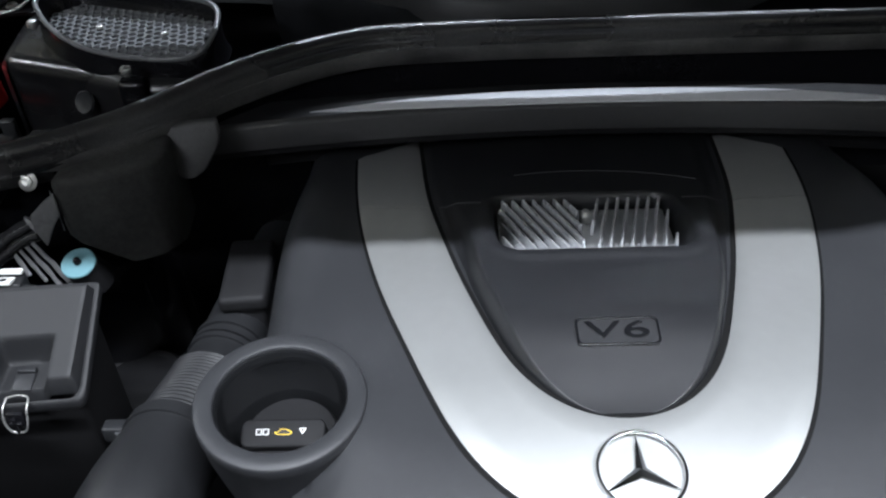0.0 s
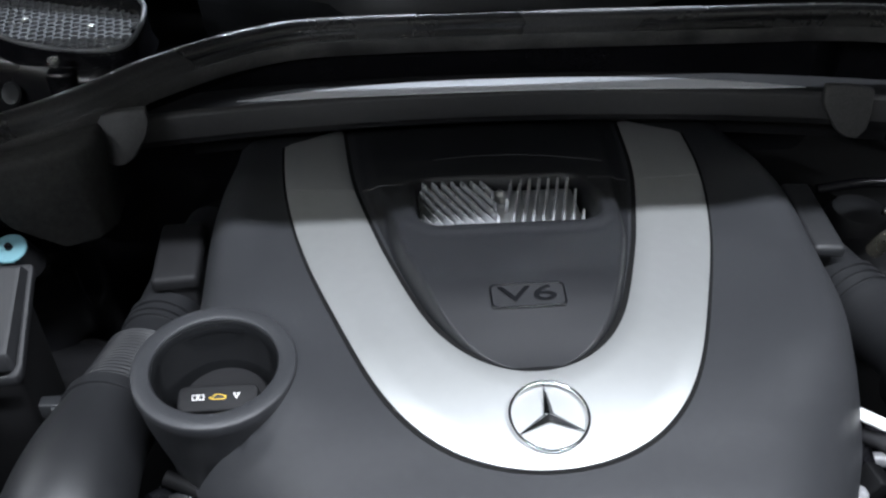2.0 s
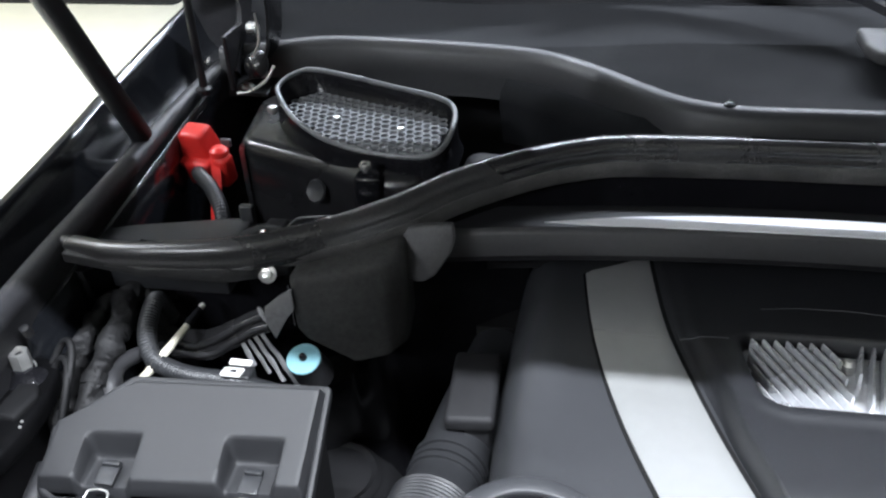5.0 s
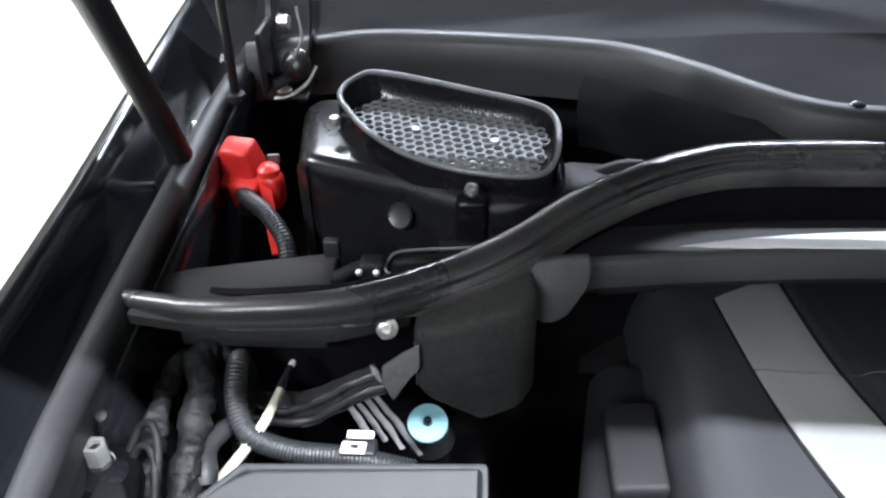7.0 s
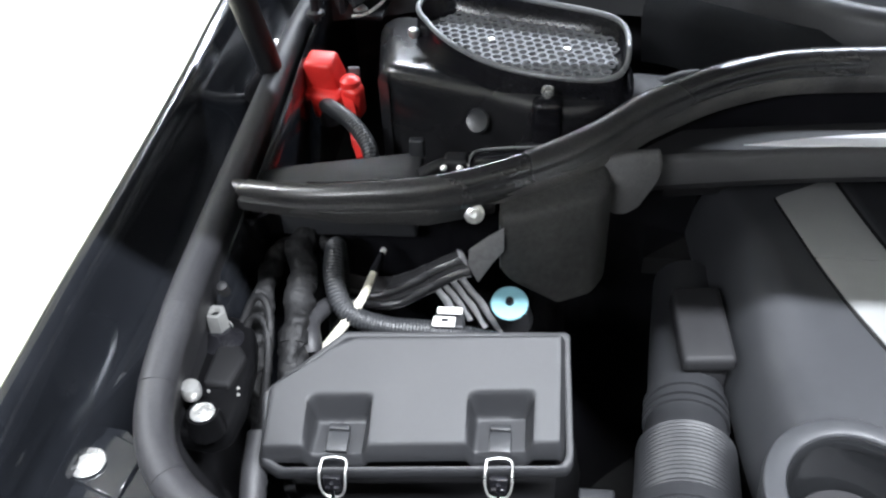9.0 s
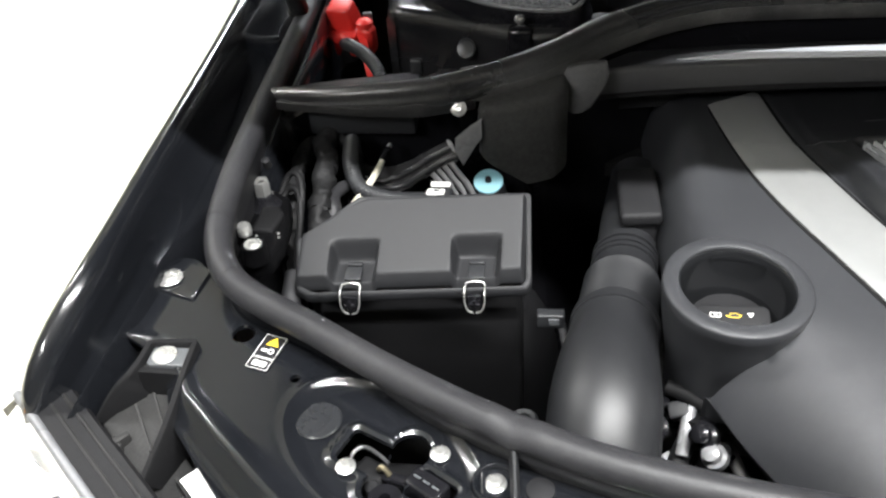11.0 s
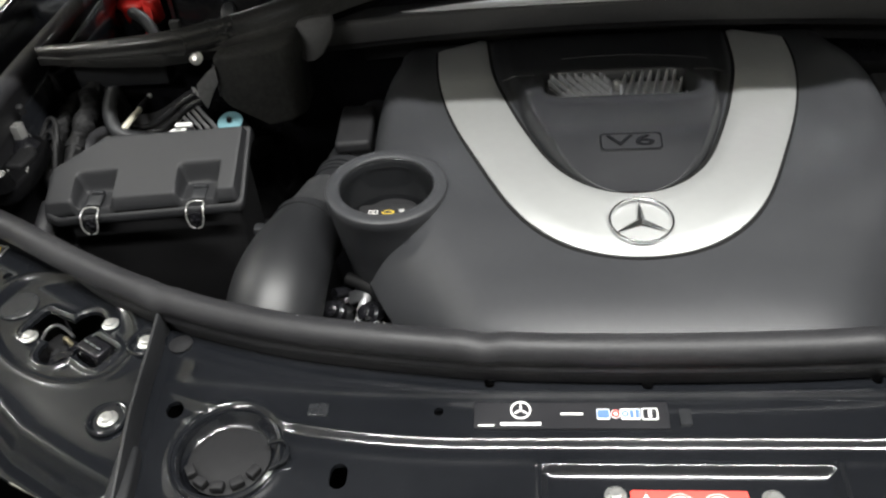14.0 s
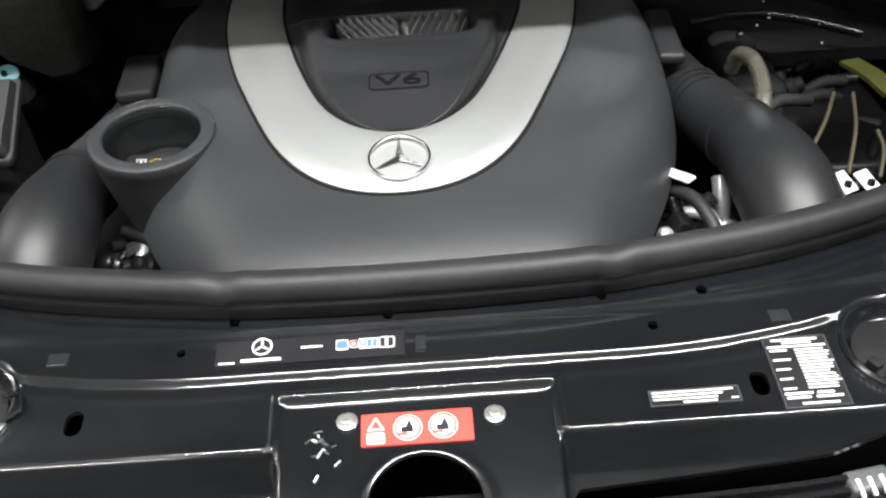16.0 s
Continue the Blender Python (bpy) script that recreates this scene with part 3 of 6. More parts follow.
def sticker(name, x, y, w, h, mat, label, turn=0.0, corner=.002):
    """A thin label that follows the panel; returns it and a function that lays marks on it."""
    c, s = math.cos(radians(turn)), math.sin(radians(turn))
    eps = .004
    n = Vector((-(panel_z(x + eps, y) - panel_z(x - eps, y)) / (2 * eps), -(panel_z(x, y + eps) - panel_z(x, y - eps)) / (2 * eps), 1)).normalized()
    m = Matrix.Translation(Vector(on_panel(x, y)) + n * .0012) @ n.to_track_quat("Z", "Y").to_matrix().to_4x4()
    right = m.to_3x3().inverted() @ (Vector((1, 0, 0)) - n * n.x).normalized()
    m = m @ Matrix.Rotation(math.atan2(right.y, right.x) + radians(turn), 4, "Z")
    ob = thing(name, m.translation, label, "scuff" if "scuff" in name else "label", "paint scuffs" if "scuff" in name else "")
    me = prism(rounded(w, h, corner, 4), -.0014, .0004, .0002, 1)
    me.transform(m)
    base = part("film", me, mat, ob)

    def mark(kind, px, py, pw, ph, ink, lift=.0005, name="print"):
        if kind == "bar":
            q = prism(rounded(pw, ph, min(pw, ph) * .15, 2, px, py), 0, lift + .0003, 0)
        elif kind == "disc":
            q = prism(circle(pw / 2, 28, px, py), 0, lift + .0003, 0)
        elif kind == "ring":
            q = lathe([(pw / 2, 0), (pw / 2, lift + .0003), (pw / 2 - ph, lift + .0003), (pw / 2 - ph, 0)], (px, py, 0), 32)
        elif kind == "frame":
            th = .0004
            q = joined([prism(rounded(pw, th, th * .3, 1, px, py + ph / 2), 0, lift + .0003, 0), prism(rounded(pw, th, th * .3, 1, px, py - ph / 2), 0, lift + .0003, 0),
                        prism(rounded(th, ph, th * .3, 1, px - pw / 2, py), 0, lift + .0003, 0), prism(rounded(th, ph, th * .3, 1, px + pw / 2, py), 0, lift + .0003, 0)])
        else:
            q = prism([(px - pw / 2, py - ph / 2), (px + pw / 2, py - ph / 2), (px, py + ph / 2)], 0, lift + .0003, 0)
        q.transform(m)
        part(name, q, ink, ob)
    return ob, mark


# red warning label
_, mk = sticker("warning_label", -.0005, .0655, .079, .0255, REDINK, "red warning label with white pictograms", corner=.0015)
mk("tri", -.029, .0045, .0125, .0105, WHITE)
mk("tri", -.029, .0040, .0080, .0068, REDINK, .0009)
mk("bar", -.029, -.0070, .0125, .0085, WHITE)
for x in (-.0065, .0185):
    mk("disc", x, 0, .0205, 0, WHITE)
    mk("ring", x, 0, .0190, .0014, REDINK, .0009)
    mk("bar", x - .0005, -.0015, .0085, .0042, BLACKINK, .0007)
    mk("tri", x + .001, .0035, .005, .006, BLACKINK, .0009)
    mk("bar", x - .004, -.005, .0075, .0016, REDINK, .0012)
# dark maker's label
_, mk = sticker("maker_label", -.078, .1335, .142, .0225, BLACKINK, "dark maker's label with pale round mark and coloured lettering shapes", corner=.001)
mk("ring", -.0365, .0045, .0155, .0013, WHITE)
for a in (90, 210, 330):
    c, s = math.cos(radians(a)), math.sin(radians(a))
    mk("disc", -.0365 + c * .0028, .0045 + s * .0028, .0022, 0, WHITE)
    mk("disc", -.0365 + c * .0048, .0045 + s * .0048, .0014, 0, WHITE)
    mk("disc", -.0365, .0045, .0028, 0, WHITE)
mk("bar", -.0365, -.0075, .030, .0026, WHITE)
mk("bar", -.062, -.0088, .012, .0014, WHITE)
mk("bar", .0010, .0012, .0165, .0017, WHITE)
for k, (w, ink) in enumerate(((.0085, BLUEINK), (.0062, REDINK), (.0055, BLUEINK), (.003, BLUEINK), (.003, BLUEINK))):
    x = .024 + (0, .0088, .0158, .0206, .0246)[k]
    mk("disc" if k == 1 else "bar", x, .001, w + .0010, .0092, WHITE, .0004)
    mk("ring" if k in (1, 2) else "bar", x, .001, w, .0016 if k in (1, 2) else .0070, ink, .0009)
mk("bar", .0575, .001, .012, .0100, WHITE)
mk("bar", .0575, .001, .0100, .0080, BLACKINK, .0008)
mk("bar", .0575, .001, .0024, .0066, WHITE, .0012)
# long and tall black information labels
_, mk = sticker("notice_label", .197, .0725, .066, .0140, BLACKINK, "long black notice label with rows of white print", corner=.0012)
mk("frame", 0, 0, .0635, .0120, GREYPLATE)
for k, w in enumerate((.058, .050, .046)):
    mk("bar", -.030 + w / 2, .0042 - k * .0028, w, .0013, WHITE)
mk("bar", .003, -.0043, .024, .0014, WHITE)
mk("bar", .028, -.0032, .005, .0012, WHITE)
_, mk = sticker("data_label", .281, .087, .048, .0610, BLACKINK, "tall black data label crowded with white print", turn=0, corner=.0015)
mk("frame", 0, 0, .046, .0590, GREYPLATE)
rng = random.Random(21)
mk("bar", 0, .0270, .034, .0017, WHITE)
mk("bar", .001, .0243, .022, .0013, WHITE)
mk("bar", 0, .0212, .043, .0016, WHITE)
for k in range(13):
    y = .0180 - k * .0027
    w = rng.uniform(.020, .027)
    mk("bar", -.0015 + w / 2 - .001, y, w, .0012, WHITE)
    if k % 3 == 0:
        w = rng.uniform(.009, .014)
        mk("bar", -.0205 + w / 2, y, w, .0014, WHITE)
for y, x, w in ((-.0185, -.011, .020), (-.0185, .008, .012), (-.0218, -.012, .017), (-.0218, .010, .019)):
    mk("bar", x, y, w, .0018, WHITE)
mk("bar", .002, -.0268, .026, .0015, WHITE)
# small caution label beside the hole
_, mk = sticker("caution_label", -.6225, .316, .020, .037, BLACKINK, "small black caution label with a yellow triangle", turn=-14, corner=.0015)
mk("frame", 0, .006, .0185, .0235, WHITE)
mk("frame", 0, -.0125, .0185, .0110, WHITE)
mk("tri", .001, .0120, .0115, .0095, YELLOW)
mk("ring", .003, .0015, .0055, .0010, WHITE)
mk("bar", -.003, .0015, .0050, .0028, WHITE)
mk("bar", -.003, -.0125, .0055, .0055, WHITE)
mk("bar", .0035, -.0125, .0055, .0055, WHITE)
rng = random.Random(4)
for k in range(16):
    x, y = -.066 + rng.gauss(0, .006), .049 + rng.gauss(0, .0085)
    _, mk = sticker("scuff_mark", x, y, .0012, .0010, BLACKINK, "pale scuffed mark in the black paint", turn=rng.uniform(-70, 70), corner=.0003)
    mk("bar", 0, 0, rng.uniform(.002, .0065), rng.uniform(.0006, .0014), GREYPLATE if k % 3 else WHITE)

# ---------------------------------------------------------------- weather seals
LEFT = [(-.716, 1.10, 1.128), (-.715, .95, 1.128), (-.711, .84, 1.126), (-.705, .73, 1.125), (-.700, .63, 1.124), (-.696, .545, 1.121), (-.693, .49, 1.118),
        (-.690, .44, 1.110), (-.684, .405, 1.101), (-.668, .375, 1.094), (-.640, .352, 1.088), (-.582, .322, 1.082), (-.521, .287, 1.078), (-.464, .256, 1.077),
        (-.418, .2345, 1.076), (-.366, .214, 1.076), (-.300, .1955, 1.076), (-.238, .184, 1.076), (-.178, .1755, 1.076), (-.137, .171, 1.076), (-.07, .168, 1.076), (0, .167, 1.076)]
RING = LEFT + [(-x, y, z) for x, y, z in LEFT[-2::-1]]
BULB = [(.0125 * math.cos(a), -.0125 + .0125 * math.sin(a)) for a in np.linspace(math.radians(-20), math.radians(200), 15)]
FRONT_PROFILE = BULB + [(-.009, -.024), (-.006, -.048), (.003, -.050), (.0060, -.040), (.0068, -.0305), (.0095, -.0295), (.0115, -.0235), (.0100, -.0200)]
ring_path = spline(RING, 420)
notches = []
for bx in (-.418, -.139, .156):
    i = min(range(len(ring_path)), key=lambda q: abs(ring_path[q].x - bx) + (9 if ring_path[q].y > .4 else 0))
    notches.append(i / (len(ring_path) - 1))


def dented(u, a, b):
    k = sum(math.exp(-((u - n) / .0032) ** 2) for n in notches)
    w = sum(math.exp(-((abs(u - n) - .0062) / .0022) ** 2) for n in notches)
    q = ring_path[int(round(u * (len(ring_path) - 1)))]
    corner = smooth(.46, .56, abs(q.x)) * (1 - smooth(.40, .50, q.y))
    return (a * (1 + .09 * k), b - .0022 * k + .0008 * w) if b > -.02 else (a - (.008 * corner if a > 0 else 0), b)


seal = thing("bonnet_seal", (0, .17, 1.03), "black rubber bonnet seal running round the engine bay", "rubber seal")
part("strip", sweep(ring_path, FRONT_PROFILE, warp=dented, sharp=50), RUBBER, seal)
for k in (88, 97, 70, 107, 120):
    q = ring_path[k]
    t = (ring_path[k + 1] - ring_path[k - 1]).normalized()
    part("joint", tube([q - Vector((0, 0, .0125)) - t * .002, q - Vector((0, 0, .0125)) + t * .002], .0127, 20), RUBBER, seal, "moulded joint ring")

HALF = [(-.696, .632, 1.122), (-.668, .622, 1.127), (-.635, .613, 1.131), (-.594, .610, 1.135), (-.520, .620, 1.138), (-.450, .655, 1.140), (-.395, .700, 1.141), (-.350, .750, 1.142),
        (-.290, .800, 1.142), (-.238, .829, 1.142), (-.190, .843, 1.142), (-.090, .849, 1.142), (0, .850, 1.142)]
BACK = HALF + [(.10, .850, 1.142), (.20, .849, 1.142), (.30, .848, 1.142), (.40, .847, 1.142), (.48, .838, 1.141), (.54, .806, 1.140), (.59, .752, 1.137), (.64, .690, 1.131), (.694, .640, 1.124)]
back_path = spline(BACK, 260)
BACK_PROFILE = [(.010 * math.cos(a) * 1.15, -.010 + .010 * math.sin(a)) for a in np.linspace(math.radians(-10), math.radians(190), 13)] + [(-.009, -.018), (-.008, -.030), (.010, -.031), (.0125, -.027), (.0120, -.0185), (.0105, -.0165)]
rear_seal = thing("bulkhead_seal", (0, .85, 1.09), "dusty black rubber bulkhead seal in a long double curve", "rubber seal")
part("strip", sweep(back_path, BACK_PROFILE, scale=[.72 + .28 * (1 - smooth(.42, .69, abs(p.x))) for p in back_path], sharp=50), SEALGLOSS, rear_seal)
part("flange", sweep([p + Vector((0, 0, -.030 + .016 * smooth(.42, .56, -p.x))) for p in back_path if -.66 < p.x < .50], [(.002, -.012), (.011, -.011), (.0145, .0), (.013, .007), (.0, .007)], scale=[1 - .5 * smooth(.42, .56, -p.x) for p in back_path if -.66 < p.x < .50], sharp=50), SCUFFED, rear_seal, "dusty rubber lower lip")

# bulkhead under the seal
solo("bulkhead_panel", sweep([p + Vector((0, .055 * smooth(.40, .47, abs(p.x)) * (1 - smooth(.645, .68, abs(p.x))), -.036)) for p in back_path], [(-.004, -.55), (-.004, .0), (.004, .0), (.004, -.55)]), GLOSSY,
     "black painted bulkhead panel under the seal", "body panel", kind="structure")
bh = thing("bulkhead_bracket", (-.53, .60, 1.08), "black steel bracket plate bolted under the seal", "bracket")
part("plate", prism([(-.686, .612), (-.60, .598), (-.53, .604), (-.478, .630), (-.478, .638), (-.53, .612), (-.60, .606), (-.686, .620)], 1.076, 1.116, .001, 1, bottom=lambda x, y: 1.106 - .010 * smooth(-.56, -.50, x)), CARRIER, bh)
bolt((-.494, .6195, 1.1035), bh, tilt=Matrix.Rotation(radians(62), 4, "X") @ Matrix.Rotation(radians(0), 4, "Z"), size=.8)
for x in (-.03, .03):
    solo("edge_clip", tube(spline([(x - .012, .838, 1.046), (x - .004, .834, 1.052), (x + .004, .834, 1.052), (x + .012, .838, 1.046)], 12), .0016, 8), ZINC, "small bent wire clip on the bulkhead", "clip", "bulkhead clips")

# ---------------------------------------------------------------- cross bar before the bulkhead
bar_path = spline([(x, .746 - .24 * x * x, 1.095) for x in np.linspace(-.46, .46, 13)], 60)
bar = thing("bulkhead_bar", (0, .75, 1.07), "dark grey bowed plastic bar across the bulkhead with sheen painted on its top edge", "trim bar")
part("face", sweep(bar_path, [(.0, -.028), (.002, -.003), (.0, .0), (-.006, .001), (-.010, -.004), (-.010, -.028)], sharp=60), BARGREY, bar)
# tapered pale strip: the bright reflection on the bar is painted in
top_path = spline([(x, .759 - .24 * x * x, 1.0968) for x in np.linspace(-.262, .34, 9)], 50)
part("top_sheen", sweep(top_path, [(.011, -.003), (.011, .0), (.005, .0012), (-.007, .0022), (-.013, .0016), (-.013, -.003)],
                       scale=[max(.04, (1 - (abs(p.x - .039) / .302) ** 3)) for p in top_path], sharp=60), TOPSHEEN, bar, "pale strip painting the sheen on the top edge")
# three added strips keep light from behind off the cover
part("light_block", sweep([p + Vector((0, .010, -.024)) for p in bar_path], [(-.003, -.014), (-.003, .0), (.003, .0), (.003, -.014)]), CAPBLACK, bar, "added black strip blocking light behind the bar")
part("top_light_block", sweep([p + Vector((0, .030, -.007)) for p in bar_path], [(-.027, -.002), (-.027, .001), (.027, .001), (.027, -.002)]), CAPBLACK, bar)
part("rear_light_block", sweep([p + Vector((0, .052, -.016)) for p in bar_path], [(-.003, -.060), (-.003, .0), (.003, .0), (.003, -.060)]), CAPBLACK, bar)
for s in (-1, 1):
    me = prism([(s * a, b) for a, b in ((-.393, 1.112), (-.366, 1.117), (-.341, 1.118), (-.339, 1.104), (-.342, 1.094), (-.356, 1.073), (-.366, 1.067), (-.378, 1.066), (-.388, 1.074), (-.392, 1.088))], -.004, .004, .0025)
    for v in me.vertices:
        x, up, out = v.co
        v.co = (x, .697 - out - .40 * (1.117 - up) + .0016 * noise.noise((x * 120, up * 120, 3)), up)
    solo("rubber_flap", me, DUSTYBLACK, "scuffed black rubber flap at the bar's end", "flap", "bar end flaps")

# ---------------------------------------------------------------- engine cover
def cover_half(y, side=1):
    """Half the cover's width; the filler side bulges out under the funnel."""
    if side > 0:
        ys, ws = (.12, .16, .20, .265, .30, .34, .39, .45, .52, .60, .80), (.180, .188, .194, .211, .228, .250, .271, .288, .298, .302, .300)
    else:
        ys, ws = (.12, .16, .20, .26, .30, .33, .36, .40, .45, .60, .80), (.180, .187, .192, .212, .239, .256, .270, .281, .286, .290, .288)
    return sum(float(np.interp(y + d, ys, ws)) for d in (-.016, -.008, 0, .008, .016)) / 5


def cover_top(y):
    return sum(float(np.interp(y + d, (.12, .15, .18, .21, .235, .255, .275, .30, .33, .36, .40, .45, .55, .635, .80),
                               (.925, .975, 1.010, 1.030, 1.0395, 1.0435, 1.0465, 1.0495, 1.0550, 1.0585, 1.0600, 1.0580, 1.0505, 1.0415, 1.0290))) for d in (-.012, -.006, 0, .006, .012)) / 5


def cover_z(x, y):
    s = min(1.0, abs(x) / cover_half(y, 1 if x > 0 else -1))
    dent = .006 * math.exp(-((x - .13) / .055) ** 2 - ((y - .185) / .018) ** 2)
    shoulder = .022 * math.exp(-((abs(x) - .262) / .042) ** 2) * (smooth(.50, .63, y) - .8 * smooth(.64, .79, y))
    return cover_top(y) - .072 * s ** (7 + 17 * smooth(.33, .50, y)) - .004 * s * s - dent + shoulder


def engine_cover():
    ny, nx = 110, 130
    ys = np.linspace(.12, .80, ny)
    verts, faces = [], []
    for y in ys:
        verts.append((-cover_half(y, -1) + .05, y, .90))
        for i in range(nx):
            a = -math.pi / 2 + math.pi * i / (nx - 1)
            x = cover_half(y, 1 if a > 0 else -1) * math.sin(a)
            sunk = .09 * (1 - smooth(.044, .052, math.hypot(x + .2435, y - .397)))
            sunk += .05 * (1 - smooth(.090, .104, abs(x))) * smooth(.528, .542, y) * (1 - smooth(.668, .684, y))
            verts.append((x, y, cover_z(x, y) - sunk))
        verts.append((cover_half(y) - .05, y, .90))
    k = nx + 2
    for j in range(ny - 1):
        for i in range(k - 1):
            q = j * k + i
            faces.append((q, q + 1, q + k + 1, q + k))
    for j in (0, ny - 1):
        faces.append(tuple(range(j * k, j * k + k)))
    return mesh_of(verts, faces, 60)


cover = thing("engine_cover", (0, .45, .9), "dark grey plastic engine cover with silver horseshoe trim", "engine cover")
part("body", engine_cover(), COVER, cover)

OUTER = [(.220, .752), (.2115, .66), (.198, .593), (.178, .519), (.150, .444), (.119, .363), (.096, .327), (.073, .308), (.043, .2945), (0, .2895)]
INNER = [(.158, .792), (.150, .70), (.142, .642), (.131, .606), (.118, .545), (.101, .495), (.082, .434), (.063, .400), (.043, .3795), (.02, .3700), (0, .3675)]


def axis_x(y):
    """The trim sits a little askew on the engine."""
    return -.006 * (1 - smooth(.36, .77, y))


def horseshoe(points, n):
    half = [(-x + axis_x(y), y, 0) for x, y in points]
    fine = spline(half + [(x + axis_x(y), y, 0) for x, y in points[-2::-1]], 600)
    arr = np.array([tuple(q) for q in fine])
    for _ in range(2):
        ext = np.vstack([2 * arr[0] - arr[24:0:-1], arr, 2 * arr[-1] - arr[-2:-26:-1]])
        arr = np.stack([np.convolve(ext[:, c], np.ones(49) / 49, "valid") for c in range(3)], 1)
    return spline([tuple(arr[k]) for k in range(0, 600, 8)] + [tuple(arr[-1])], n)


def trim_piece(lo, hi, outer, inner, lift, depth, cols=9, soft=.0025):
    verts, faces = [], []
    idx = range(lo, hi)
    for i in idx:
        o, q = outer[i], inner[i]
        for c in range(-1, cols + 1):
            u = min(1, max(0, c / (cols - 1)))
            x, y = o.x + (q.x - o.x) * u, o.y + (q.y - o.y) * u
            edge = min(u, 1 - u)
            z = cover_z(x, y) + lift - soft * (1 - smooth(0, .07, edge))
            verts.append((x, y, z if 0 <= c < cols else cover_z(x, y) - depth))
    k, n = cols + 2, hi - lo
    for i in range(n - 1):
        for j in range(k - 1):
            a = i * k + j
            faces.append((a, a + 1, a + k + 1, a + k))
    faces.append(tuple(range(k)))
    faces.append(tuple(range((n - 1) * k, n * k)))
    return mesh_of(verts, faces, 50)


SEAM = .652


def split_line(points, n_end, n_mid):
    """The horseshoe line, cut at the seam: left end, middle, right end."""
    fine = horseshoe(points, 1200)
    cuts = [i for i in range(1199) if (fine[i].y - SEAM) * (fine[i + 1].y - SEAM) < 0]
    pick = lambda q, n: [q[round(k * (len(q) - 1) / (n - 1))] for k in range(n)]
    return pick(fine[:cuts[0] + 1], n_end), pick(fine[cuts[0] + 3:cuts[1] - 2], n_mid), pick(fine[cuts[1]:], n_end)


for k, (o, q) in enumerate(zip(split_line(OUTER, 16, 130), split_line(INNER, 16, 130))):
    part("silver_trim" if k == 1 else "trim_end", trim_piece(0, len(o), o, q, .0045 if k == 1 else .0038, .002), SILVER, cover,
         "silver lacquered horseshoe trim" if k == 1 else "silver trim end on the rear cover")
# dark band under the trim draws the shadow gap along its edges
shadow_out, shadow_in = horseshoe([(x + .0026 if x else 0, y - (.0022 if y < .45 else .001)) for x, y in OUTER], 161), horseshoe([(x - .0042 if x else 0, y + (.004 if y < .45 else .001)) for x, y in INNER], 161)
part("trim_shadow_gap", trim_piece(0, 161, shadow_out, shadow_in, .0008, .003, soft=0), DARK, cover, "dark strip painting the shadow gap round the trim")


INNER_LINE = sorted((q.y, q.x - axis_x(q.y)) for q in horseshoe(INNER, 500) if q.x >= axis_x(q.y))
INNER_Y, INNER_X = [a for a, _ in INNER_LINE], [b for _, b in INNER_LINE]


def inner_half(y):
    return float(np.interp(y, INNER_Y, INNER_X))


VX, VY0, VY1 = -.001, .546, .664


def insert_z(x, y):
    w = max(.004, inner_half(y) - .005)
    s = min(1.0, abs(x - axis_x(y)) / w)
    rim = 1.0 - .075 * smooth(.50, .60, y)
    rise = .0195 * smooth(.368, .475, y) * (1 - smooth(rim - .085, rim, s))
    rise *= 1 - .92 * smooth(.545, .685, y)
    base = cover_z(x, y) + .0015 - .003 * smooth(.95, 1.0, s)
    z = base + rise
    half, mid, deep, r = .083 - .10 * max(0, .585 - y), (VY0 + VY1) / 2, (VY1 - VY0) / 2, .017
    qx, qy = abs(x - VX) - half + r, abs(y - mid) - deep + r
    d = math.hypot(max(0, qx), max(0, qy)) + min(0, max(qx, qy)) - r
    inside = 1 - smooth(-.0065, .0035, d)
    floor = cover_z(x, y) - .034
    z += .0028 * math.exp(-((d - .009) / .008) ** 2) * (1 - smooth(.60, .66, y)) * (1 - smooth(.93, 1.0, s))
    return z + (floor - z) * inside


def centre_insert():
    ny, nx = 190, 110
    verts, faces = [], []
    for j in range(ny):
        u = j / (ny - 1)
        y = INNER_Y[0] + .004 + (.79 - INNER_Y[0] - .004) * (u * u * .35 + u * .65)
        w = max(.004, inner_half(y) - .006)
        for i in range(nx):
            x = axis_x(y) + w * (-1 + 2 * i / (nx - 1))
            verts.append((x, y, insert_z(x, y)))
    for j in range(ny - 1):
        for i in range(nx - 1):
            a = j * nx + i
            faces.append((a, a + 1, a + nx + 1, a + nx))
    n = len(verts)
    edge = [i for i in range(nx)] + [j * nx + nx - 1 for j in range(1, ny)] + [(ny - 1) * nx + i for i in range(nx - 2, -1, -1)] + [j * nx for j in range(ny - 2, 0, -1)]
    for e in edge:
        v = verts[e]
        verts.append((v[0], v[1], v[2] - .008))
    for a in range(len(edge)):
        b = (a + 1) % len(edge)
        faces.append((edge[a], edge[b], n + b, n + a))
    return mesh_of(verts, faces, 60)


part("centre_insert", centre_insert(), INSERT, cover, "raised dark grey centre insert with a vent")
for side in (-1, 1):
    xs = np.linspace(VX + side * .094, axis_x(SEAM) + side * (inner_half(SEAM) - .008), 12)
    part("seam_line", tube([Vector((x, SEAM, insert_z(x, SEAM) + .0002)) for x in xs], .0007, 6), COVER, cover)
xs = np.linspace(-.06, .115, 24)
part("arc_line", tube([Vector((x, .712 - 1.6 * x * x, insert_z(x, .712 - 1.6 * x * x) + .0002)) for x in xs], .0006, 6), COVER, cover)
